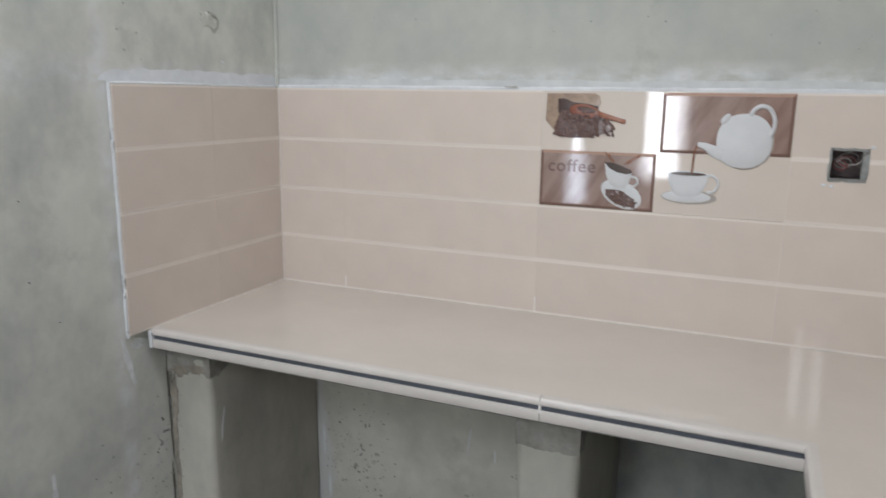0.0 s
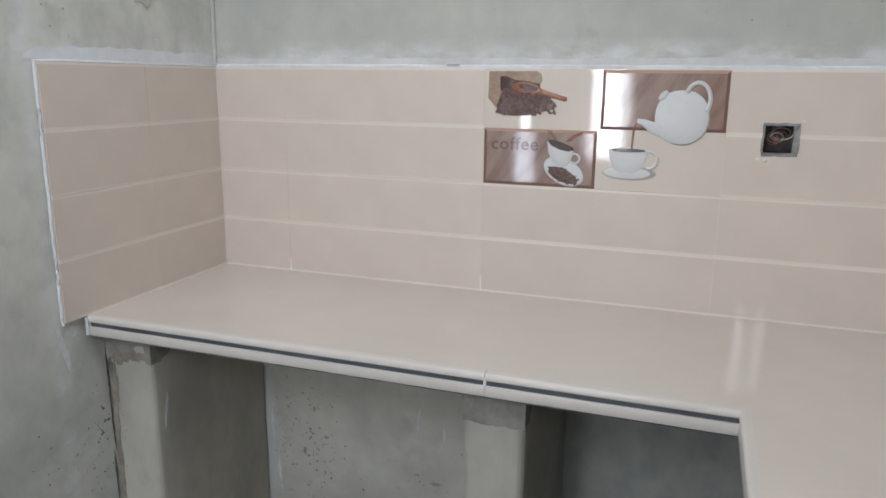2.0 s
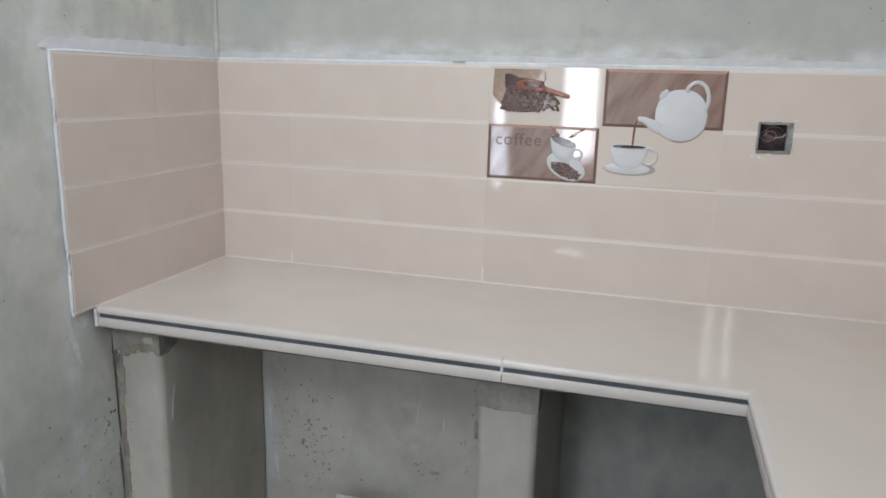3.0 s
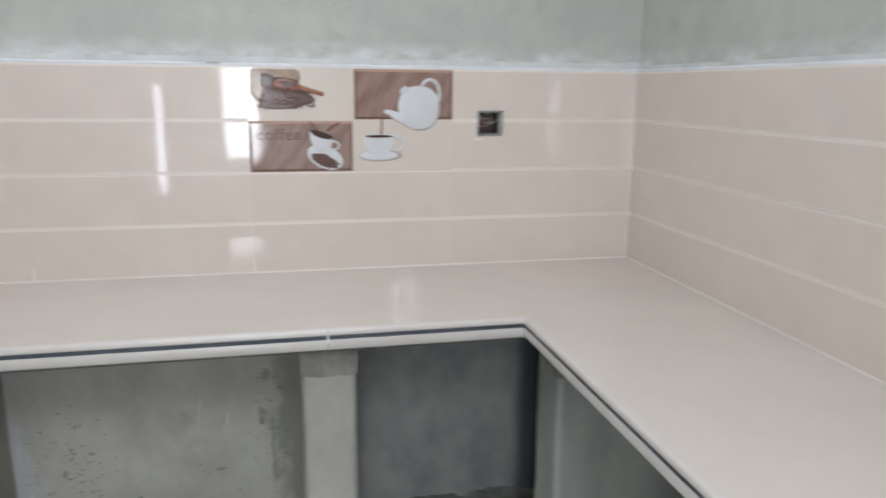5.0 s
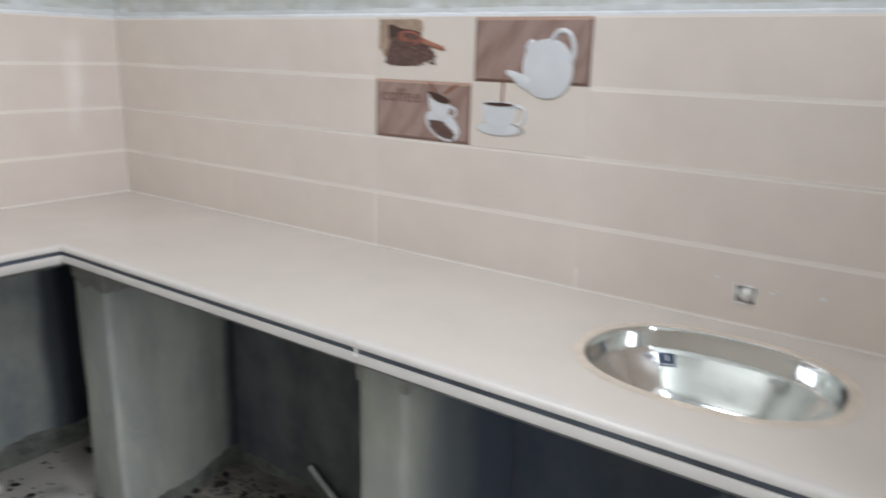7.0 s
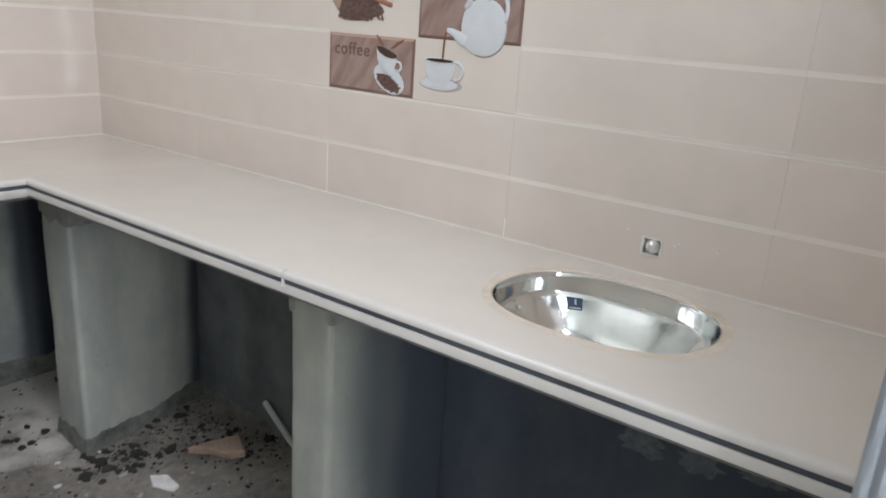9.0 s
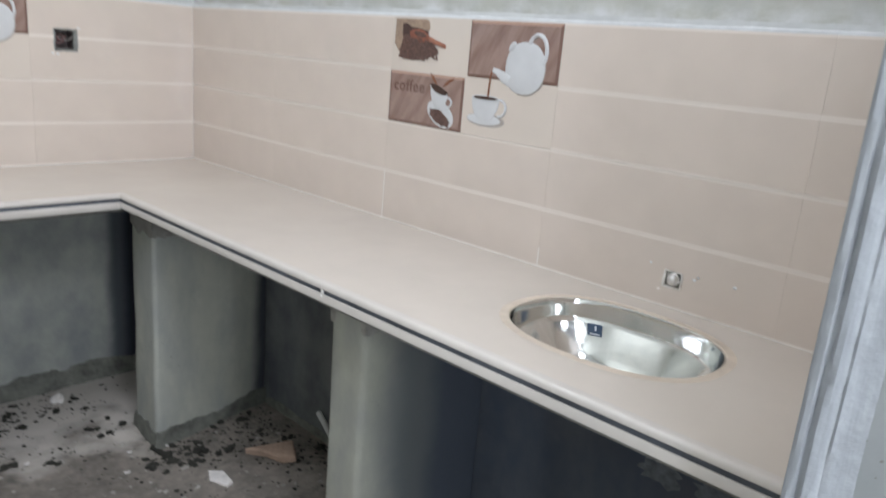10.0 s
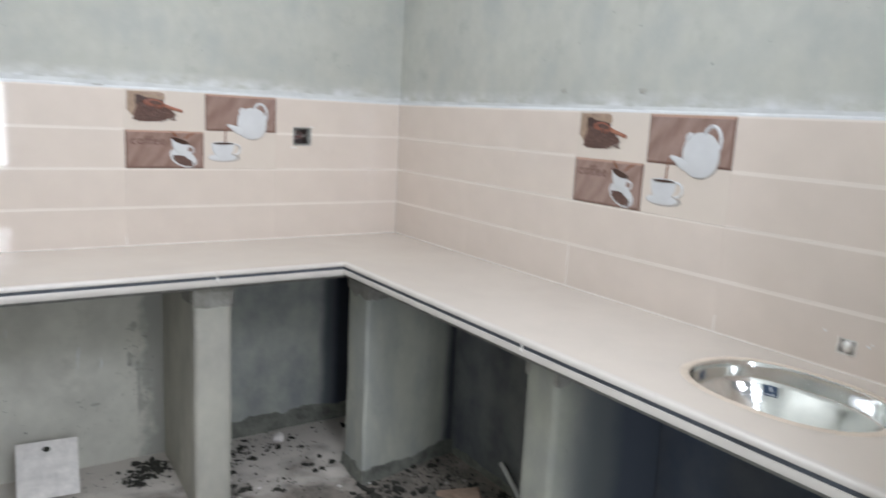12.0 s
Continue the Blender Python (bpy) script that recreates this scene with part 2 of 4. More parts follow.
print_sack = material("jute_sack_print", (0.33, 0.235, 0.172), 0.15, spread=0.3, grain=90, stain=25, bump=0.0)
print_letter = material("brown_letter_print", (0.15, 0.085, 0.067), 0.15, spread=0.1, bump=0.0)
box_metal = material("rusty_box_interior", (0.15, 0.115, 0.11), 0.7, spread=0.5, grain=80, stain=30, bump=0.4)
box_rim = material("galvanised_box_rim", (0.23, 0.235, 0.225), 0.45, metal=0.5, spread=0.3, grain=80, stain=30, bump=0.2)
wire_red = material("red_wire_insulation", (0.34, 0.13, 0.13), 0.4, spread=0.1, bump=0.0)
wire_pale = material("grey_wire_insulation", (0.5, 0.47, 0.44), 0.4, spread=0.1, bump=0.0)
brass = material("threaded_pipe_metal", (0.74, 0.73, 0.71), 0.22, metal=0.6, spread=0.2, grain=70, stain=30, bump=0.1)
terracotta = material("terracotta_brick", (0.38, 0.27, 0.205), 0.9, spread=0.25, grain=70, stain=20, bump=0.4, dark=(0.22, 0.1, 0.07))
chip_white = material("dusty_white_tile_chip", (0.72, 0.685, 0.66), 0.6, spread=0.2, grain=60, stain=20, bump=0.2)
soil = material("dark_soil_and_moss", (0.032, 0.031, 0.025), 0.95, spread=0.5, grain=90, stain=30, bump=0.6)
rubble = material("pale_rubble", (0.34, 0.32, 0.29), 0.9, spread=0.4, grain=60, stain=20, bump=0.4)
plastic = material("white_plastic_pipe", (0.62, 0.62, 0.60), 0.4, spread=0.12, grain=50, stain=15, bump=0.05)
frame_mat = material("grey_painted_window_frame", (0.25, 0.26, 0.27), 0.5, spread=0.1, bump=0.1)


# ---- mesh helpers ----
def finish(bm, name):
    bmesh.ops.recalc_face_normals(bm, faces=bm.faces)
    me = bpy.data.meshes.new(name)
    bm.to_mesh(me)
    bm.free()
    return me


def smooth(me, angle=35):
    me.shade_smooth()
    me.set_sharp_from_angle(angle=radians(angle))
    return me


def part(name, bm, mats, parent, label="", m=None, soft=False):
    """One mesh object under a thing or part; bm is a bmesh or finished mesh data."""
    me = finish(bm, name) if isinstance(bm, bmesh.types.BMesh) else bm
    if not len(me.materials):
        for mt in (mats if isinstance(mats, (list, tuple)) else [mats]):
            me.materials.append(mt)
    if soft:
        smooth(me)
    ob = new(name, me)
    if parent is not None:
        ob.parent = parent
    if m is not None:
        ob.matrix_local = m
    if label:
        ob["label"] = label
    return ob


def box(bm, x0, x1, y0, y1, z0, z1, mat=0):
    v = [bm.verts.new((x, y, z)) for x in (x0, x1) for y in (y0, y1) for z in (z0, z1)]
    for q in ((0, 1, 3, 2), (4, 6, 7, 5), (0, 4, 5, 1), (2, 3, 7, 6), (0, 2, 6, 4), (1, 5, 7, 3)):
        bm.faces.new([v[i] for i in q]).material_index = mat
    return v


def boxes(*rows):
    bm = bmesh.new()
    for r in rows:
        box(bm, *r)
    return bm


def bevelled(bm, width, segments=2):
    bmesh.ops.bevel(bm, geom=bm.edges[:], offset=width, segments=segments, profile=0.5, affect="EDGES")
    return bm


def roughened(bm, cuts, amount, scale, seed=0.0):
    """Cut the faces up and push the surface about a little, as hand-trowelled work is."""
    bmesh.ops.subdivide_edges(bm, edges=bm.edges[:], cuts=cuts, use_grid_fill=True)
    for v in bm.verts:
        v.co += noise.noise_vector(v.co * scale + Vector((seed, seed * 2, 0))) * amount
    return bm


def tube(bm, points, radius, sides=8, taper=1.0):
    """A round bar along points."""
    rings = []
    for i, p in enumerate(points):
        p = Vector(p)
        d = (Vector(points[min(i + 1, len(points) - 1)]) - Vector(points[max(i - 1, 0)])).normalized()
        q = d.to_track_quat("Z", "Y") if abs(d.z) < 0.999 else Vector((0, 0, 1)).rotation_difference(d)
        r = radius * (1 + (taper - 1) * i / (len(points) - 1))
        rings.append([bm.verts.new(p + q @ Vector((r * math.cos(2 * math.pi * k / sides), r * math.sin(2 * math.pi * k / sides), 0))) for k in range(sides)])
    for a, b in zip(rings, rings[1:]):
        for k in range(sides):
            bm.faces.new((a[k], a[(k + 1) % sides], b[(k + 1) % sides], b[k]))
    bm.faces.new(rings[0][::-1])
    bm.faces.new(rings[-1])
    return bm


def arc(cx, cy, rx, ry, a0, a1, n, tilt=0.0):
    c, s = math.cos(radians(tilt)), math.sin(radians(tilt))
    out = []
    for i in range(n):
        a = radians(a0 + (a1 - a0) * i / (n - 1))
        x, y = rx * math.cos(a), ry * math.sin(a)
        out.append((cx + c * x - s * y, cy + s * x + c * y))
    return out


def plate(bm, outline, z0, z1, inset=0.9, dome=0.0, mat=0):
    """A low raised shape with a rounded rim over an outline that its centre can see whole."""
    cx, cy = sum(p[0] for p in outline) / len(outline), sum(p[1] for p in outline) / len(outline)
    rings = []
    for f, z in ((1.0, z0), (1.0, z0 + (z1 - z0) * 0.4), ((1 + inset) / 2, z0 + (z1 - z0) * 0.85), (inset, z1), (inset * 0.5, z1 + dome * 0.75)):
        rings.append([bm.verts.new((cx + (x - cx) * f, cy + (y - cy) * f, z)) for x, y in outline])
    n = len(outline)
    for a, b in zip(rings, rings[1:]):
        for k in range(n):
            bm.faces.new((a[k], a[(k + 1) % n], b[(k + 1) % n], b[k])).material_index = mat
    top = bm.verts.new((cx, cy, z1 + dome))
    for k in range(n):
        bm.faces.new((rings[-1][k], rings[-1][(k + 1) % n], top)).material_index = mat
    return bm


# ---- structure ----
TOP, FLOOR, CEIL = 0.90, 0.01, 2.9
WX, EX, NY, SY = -2.042, 0.012, 0.012, -4.6   # inner faces of the walls; tiles stand 12 mm proud of them


def structure(name, bm, mats, label):
    ob = part(name, bm, mats, None)
    return tagged(ob, label, name.split("_")[0], kind="structure")


# floor: one uneven slab
bm = bmesh.new()
nx, ny = 110, 150
grid = [[bm.verts.new((-2.04 + 4.0 * i / nx, -4.6 + 4.61 * j / ny,
        FLOOR + 0.006 * noise.noise((i * 0.13, j * 0.13, 0)) + 0.004 * noise.noise((i * 0.5, j * 0.5, 7)))) for j in range(ny + 1)] for i in range(nx + 1)]
for i in range(nx):
    for j in range(ny):
        if grid[i][j].co.x < 0.1 or grid[i][j].co.y < -2.6:
            bm.faces.new((grid[i][j], grid[i + 1][j], grid[i + 1][j + 1], grid[i][j + 1]))
box(bm, -2.04, 1.96, -4.6, 0.01, -0.15, -0.03)
floor = structure("floor", bm, floor_mat, "rough dusty concrete floor strewn with soil and rubble")
# unseen ceiling: assumed white to bounce light, two holes for the fill lamps
structure("ceiling", boxes((-2.2, 2.15, -0.82, 0.16, CEIL, CEIL + 0.12), (-2.2, -1.83, -1.78, -0.82, CEIL, CEIL + 0.12), (-0.87, 2.15, -1.78, -0.82, CEIL, CEIL + 0.12),
                            (-2.2, 2.15, -3.20, -1.78, CEIL, CEIL + 0.12), (-2.2, -1.8, -4.30, -3.20, CEIL, CEIL + 0.12), (0.2, 2.15, -4.30, -3.20, CEIL, CEIL + 0.12),
                            (-2.2, 2.15, -4.75, -4.30, CEIL, CEIL + 0.12)), ceiling_bounce_white, "unseen ceiling, made white to bounce light down")

HX0, HX1, HZ0, HZ1 = -0.521, -0.443, 1.304, 1.379   # hole of the switch box
wall_north = structure("wall_north", boxes((-2.19, HX0, NY, 0.16, -0.1, CEIL), (HX1, 0.16, NY, 0.16, -0.1, CEIL),
                                           (HX0, HX1, NY, 0.16, -0.1, HZ0), (HX0, HX1, NY, 0.16, HZ1, CEIL), (HX0, HX1, 0.09, 0.16, HZ0, HZ1)),
                       plaster_back, "grey cement plastered wall with beige tiled splashback")
wall_east = structure("wall_east", boxes((EX, 0.16, -2.66, NY - 0.0005, -0.1, CEIL)), plaster_side, "grey cement plastered wall with beige tiled splashback")
DY0, DY1, DZ0, DZ1 = -4.24, -3.96, 0.45, 1.5       # opening in the west wall
wall_west = structure("wall_west", boxes((-2.19, WX, DY1, NY, -0.1, CEIL), (-2.19, WX, SY, DY0, -0.1, CEIL),
                                         (-2.19, WX, DY0, DY1, -0.1, DZ0), (-2.19, WX, DY0, DY1, DZ1, CEIL)),
                      plaster_left_lifted, "stained grey cement plastered wall with a tiled return")
RX0, RX1, RZ0, RZ1 = -1.62, -1.27, 0.78, 1.90      # window in the south wall
wall_south = structure("wall_south", boxes((-2.19, RX0, -4.75, SY, -0.1, CEIL), (RX1, 2.15, -4.75, SY, -0.1, CEIL),
                                           (RX0, RX1, -4.75, SY, -0.1, RZ0), (RX0, RX1, -4.75, SY, RZ1, CEIL)),
                       plaster_plain, "plain grey cement plastered wall")
structure("wall_far_east", boxes((2.0, 2.15, SY, -2.66, -0.1, CEIL)), plaster_plain, "plain grey cement plastered wall")
VX0, VX1, VZ0, VZ1 = -0.375, -0.225, 1.62, 2.20      # slit window high in the partition
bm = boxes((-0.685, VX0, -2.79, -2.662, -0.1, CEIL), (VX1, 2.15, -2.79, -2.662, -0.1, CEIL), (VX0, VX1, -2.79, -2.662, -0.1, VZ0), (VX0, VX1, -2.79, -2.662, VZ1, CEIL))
wall_partition = structure("wall_partition", bm, plaster_end_toned, "pitted pale grey cement partition end with smeared white mortar")


def window_frame(name, w, h, m, label):
    ob = part(name, boxes((0, w, 0, 0.04, 0, 0.04), (0, w, 0, 0.04, h - 0.04, h), (0, 0.04, 0, 0.04, 0.04, h - 0.04), (w - 0.04, w, 0, 0.04, 0.04, h - 0.04)), frame_mat, None, m=m)
    return tagged(ob, label, "window", kind="structure")


window_frame("window_1", RX1 - RX0, RZ1 - RZ0, pose(RX0, -4.66, RZ0), "narrow grey window frame letting in daylight")
slit = tagged(part("window_3", boxes((VX0, VX1, -2.69, -2.666, VZ0, VZ0 + 0.02), (VX0, VX1, -2.69, -2.666, VZ1 - 0.02, VZ1), (-0.337, -0.263, -2.69, -2.666, VZ0 + 0.02, VZ1 - 0.02)), frame_mat, None), "high slit window with a broad grey mullion", "window", kind="structure")
window_frame("window_2", DY1 - DY0, DZ1 - DZ0, pose(-2.06, DY0, DZ0, 0, 0, 90), "grey window frame letting in daylight")

# ---- wall tiles ----
NORTH = Matrix(((1, 0, 0, 0), (0, 0, -1, 0), (0, 1, 0, 0), (0, 0, 0, 1)))      # local x along the wall, y up, z into the room
EAST = Matrix(((0, 0, -1, 0), (-1, 0, 0, 0), (0, 1, 0, 0), (0, 0, 0, 1)))
WEST = Matrix(((0, 0, 1, -2.03), (1, 0, 0, 0), (0, 1, 0, 0), (0, 0, 0, 1)))
RETURN = Matrix(((-1, 0, 0, 0), (0, 0, 1, -2.63), (0, 1, 0, 0), (0, 0, 0, 1)))


def tile_mesh(w, hole=None, plain=False, mats=None):
    """A glazed tile 0.3 high, pressed with two bands and a pale groove; hole: x0, x1, y0, y1."""
    g = 0.0002
    xs = [g, g + 0.0006, w - g - 0.0006, w - g]
    if plain:
        prof = [(g, -0.0012, 0), (g + 0.0012, 0, 0), (0.3 - g - 0.0012, 0, 0), (0.3 - g, -0.0012, 0)]
    else:
        prof = [(g, -0.0003, 1), (0.0030, -0.0002, 1), (0.0055, 0, 0), (0.1445, 0, 1), (0.1470, -0.0002, 1), (0.150, -0.0003, 1), (0.1530, -0.0002, 1), (0.1555, 0, 0),
                (0.2945, 0, 1), (0.2970, -0.0002, 1), (0.3 - g, -0.0003, 1)]
    if hole:
        xs = sorted(xs + [hole[0], hole[1]])
        for y in hole[2:]:
            prof.append((y, -0.0002, 0))
        prof = [p for p in sorted(prof) if p[0] in hole[2:] or not (abs(p[0] - hole[2]) < 0.001 or abs(p[0] - hole[3]) < 0.001)]
    bm = bmesh.new()
    v = [[bm.verts.new((x, y, z - (0.0001 if x in (xs[0], xs[-1]) else 0))) for y, z, _ in prof] for x in xs]
    for i in range(len(xs) - 1):
        for j in range(len(prof) - 1):
            if hole and xs[i] >= hole[0] and xs[i + 1] <= hole[1] and prof[j][0] >= hole[2] and prof[j + 1][0] <= hole[3]:
                continue
            bm.faces.new((v[i][j], v[i + 1][j], v[i + 1][j + 1], v[i][j + 1])).material_index = prof[j][2]
    rim = [e for e in bm.edges if e.is_boundary]
    for q in bmesh.ops.extrude_edge_only(bm, edges=rim)["geom"]:
        if isinstance(q, bmesh.types.BMVert):
            q.co.z = -0.0115
    me = finish(bm, "tile")
    for mt in (mats or (tile_mat, groove_mat)):
        me.materials.append(mt)
    return me


def lay(parent, basis, spans, holes=None, skip=()):
    """Two courses of tiles over the spans of one wall."""
    shared = {}
    for a, b in spans:
        for row in (0, 1):
            if (a, row) in skip:
                continue
            h = (holes or {}).get((a, row))
            key = (round(b - a, 4), h)
            if key not in shared:
                shared[key] = tile_mesh(b - a, h)
            part("tile", shared[key], None, parent, m=basis @ pose(a, TOP + 0.3 * row, 0))


lay(wall_north, NORTH, [(-2.03, -1.8), (-1.8, -1.2), (-1.2, -0.6), (-0.6, 0.0)], {(-0.6, 1): (0.079, 0.157, 0.104, 0.179)}, skip=[(-1.2, 1)])
lay(wall_east, EAST, [(0.0, 0.58), (0.58, 1.18), (1.18, 1.78), (1.78, 2.38), (2.38, 2.629)], {(1.78, 0): (0.346, 0.388, 0.048, 0.084)}, skip=[(1.18, 1)])
lay(wall_west, WEST, [(-0.628, -0.298), (-0.298, 0.0)])
lay(wall_partition, RETURN, [(0.0, 0.60), (0.60, 0.70)])
# bedding behind the tiles shows as thin joints
part("grout_bed", boxes((-2.028, HX0, 0.0013, NY, TOP + 0.001, 1.499), (HX1, -0.001, 0.0013, NY, TOP + 0.001, 1.499), (HX0, HX1, 0.0013, NY, TOP + 0.001, HZ0), (HX0, HX1, 0.0013, NY, HZ1, 1.499)), grout, wall_north)
part("grout_bed", boxes((0.0013, EX, -2.118, -0.001, TOP + 0.001, 1.499), (0.0013, EX, -2.629, -2.176, TOP + 0.001, 1.499), (0.0013, EX, -2.176, -2.118, TOP + 0.001, 0.942), (0.0013, EX, -2.176, -2.118, 0.99, 1.499)), grout, wall_east)
part("grout_bed", boxes((WX, -2.0313, -0.627, -0.001, TOP + 0.001, 1.499)), grout, wall_west)
part("grout_bed", boxes((-0.698, -0.002, -2.664, -2.6316, 0.80, 1.499)), grey_bead, wall_partition)


def bead(points, radius, parent, seed, label="smeared white mortar bead", mat=None):
    """An uneven mortar fillet along a tile edge."""
    bm = bmesh.new()
    pts = []
    for a, b in zip(points, points[1:]):
        k = max(2, int((Vector(b) - Vector(a)).length / 0.02))
        pts += [Vector(a).lerp(Vector(b), i / k) for i in range(k)]
    pts.append(Vector(points[-1]))
    tube(bm, pts, radius, 7)
    for v in bm.verts:
        v.co += noise.noise_vector(v.co * 14 + Vector((seed, 0, 0))) * radius * 0.28 + noise.noise_vector(v.co * 70 + Vector((seed, 0, 0))) * radius * 0.12
    return part("mortar_bead", bm, mat or mortar, parent, label, soft=True)


bead([(-2.037, 0.008, 1.50), (-2.037, 0.008, CEIL)], 0.0065, wall_north, 7, "rounded plaster fillet in the corner", plaster_back)
bead([(-2.03, 0.008, 1.502), (0.0, 0.008, 1.502)], 0.0075, wall_north, 1)
bead([(0.008, 0.0, 1.502), (0.008, -2.64, 1.502)], 0.0065, wall_east, 2)
bead([(-2.0365, -0.01, 1.502), (-2.0365, -0.631, 1.502), (-2.0365, -0.631, 0.895)], 0.0042, wall_west, 3)


def trowelled_edge(parent):
    """The ragged arris of the partition: tile edge, two drawn ridges of mortar and a feathered skim running onto the end face."""
    prof = [(-2.6285, -0.6985), (-2.6300, -0.7025), (-2.6345, -0.7055), (-2.6400, -0.7050), (-2.6425, -0.7020), (-2.6450, -0.7035), (-2.6500, -0.7065), (-2.6560, -0.7055),
            (-2.6600, -0.7010), (-2.6635, -0.6975), (-2.6665, -0.6980), (-2.6720, -0.6945), (-2.6790, -0.6895), (-2.6860, -0.6868), (-2.6930, -0.6845)]
    bm, rows, steps = bmesh.new(), [], 190
    for i in range(steps + 1):
        z = 1.522 * i / steps
        drift = 0.0035 * noise.noise((z * 3, 2.0, 0)) + 0.0015 * noise.noise((z * 11, 4.0, 0))
        row = []
        for j, (y, x) in enumerate(prof):
            far = min(1.0, j / 3)
            lump = 0.0022 * noise.noise((j * 0.55, z * 9, 1)) + 0.0014 * noise.noise((j * 0.9, z * 34, 6)) + 0.0006 * noise.noise((j * 2.0, z * 120, 8))
            tip = 0.010 * max(0.0, (z - 1.49) / 0.032) * (0.4 + noise.noise((j * 0.8, 3, 3)))
            row.append(bm.verts.new((x + lump * far * (0.5 if j > 11 else 1.0) - 0.0006, y + drift * far, z + tip)))
        rows.append(row)
    for a, b in zip(rows, rows[1:]):
        for j in range(len(prof) - 1):
            bm.faces.new((a[j], a[j + 1], b[j + 1], b[j]))
    back = [bm.verts.new((-0.66, y, 1.515)) for y, _ in prof]
    for j in range(len(prof) - 1):
        bm.faces.new((rows[-1][j], rows[-1][j + 1], back[j + 1], back[j]))
    part("mortar_edge", bm, drawn_mortar, parent, "drawn ridges of smeared grey and white mortar", soft=True)


drawn_mortar = material("drawn_grey_mortar", (0.315, 0.33, 0.348), 0.75, spread=0.15, grain=60, stain=9, bump=0.3)
dn, dl = drawn_mortar.node_tree.nodes, drawn_mortar.node_tree.links
dco, dmp, dtx, drg, dmx = (dn.new("ShaderNode" + q) for q in ("TexCoord", "Mapping", "TexNoise", "MapRange", "Mix"))
dmp.inputs["Scale"].default_value = (1, 1, 0.06)
dl.new(dco.outputs["Object"], dmp.inputs[0])
dl.new(dmp.outputs[0], dtx.inputs["Vector"])
dtx.inputs["Scale"].default_value, dtx.inputs["Detail"].default_value, dtx.inputs["Roughness"].default_value = 70, 6, 0.6
drg.inputs["From Min"].default_value, drg.inputs["From Max"].default_value = 0.36, 0.74
dl.new(dtx.outputs["Fac"], drg.inputs["Value"])
dl.new(drg.outputs[0], dmx.inputs[0])
dmx.data_type = "RGBA"
dmx.inputs[7].default_value = (0.215, 0.228, 0.245, 1)
dl.new(dn["Principled BSDF"].inputs["Base Color"].links[0].from_socket, dmx.inputs[6])
dl.new(dmx.outputs[2], dn["Principled BSDF"].inputs["Base Color"])
trowelled_edge(wall_partition)
# fine white joints where the counter meets the tiles and in the corners
for name, a, b, w in (("joint", (-2.03, -0.001, TOP + 0.001), (0, -0.001, TOP + 0.001), wall_north), ("joint", (-0.001, 0, TOP + 0.001), (-0.001, -2.64, TOP + 0.001), wall_east),
                      ("joint", (-2.029, 0, TOP + 0.001), (-2.029, -0.565, TOP + 0.001), wall_west), ("joint", (-2.0285, -0.0015, TOP), (-2.0285, -0.0015, 1.5), wall_north),
                      ("joint", (-0.0015, -0.0015, TOP), (-0.0015, -0.0015, 1.5), wall_east)):
    part(name, tube(bmesh.new(), [a, b], 0.0016, 6), joint_mat, w)


# ---- printed picture tile ----
def rect(x0, x1, y0, y1):
    return [(x0, y0), (x1, y0), (x1, y1), (x0, y1)]


def framed_panel(x0, x1, y0, y1, parent):
    """A brown printed panel, pressed with a bevelled border: light above, dark below."""
    bm = bmesh.new()
    k, lo, hi = 0.0075, 0.0002, 0.0026
    o = [bm.verts.new((x, y, lo)) for x, y in rect(x0, x1, y0, y1)]
    i = [bm.verts.new((x, y, hi)) for x, y in rect(x0 + k, x1 - k, y0 + k, y1 - k)]
    bm.faces.new(i).material_index = 0
    for q, mt in ((0, 1), (1, 1), (2, 2), (3, 1)):
        bm.faces.new((o[q], o[(q + 1) % 4], i[(q + 1) % 4], i[q])).material_index = mt
    return part("brown_panel", bm, [print_brown, print_brown_dark, print_brown_light], parent, "brown wood-grain printed panel")


def beans(bm, outline_box, n, seed, z, keep):
    rnd = random.Random(seed)
    x0, x1, y0, y1 = outline_box
    made = 0
    while made < n:
        x, y = rnd.uniform(x0, x1), rnd.uniform(y0, y1)
        if not keep(x, y):
            continue
        plate(bm, arc(x, y, rnd.uniform(0.0038, 0.0052), rnd.uniform(0.0026, 0.0034), 0, 315, 8, rnd.uniform(0, 180)), z, z + rnd.uniform(0.0006, 0.0014), 0.7, 0.0004)
        made += 1


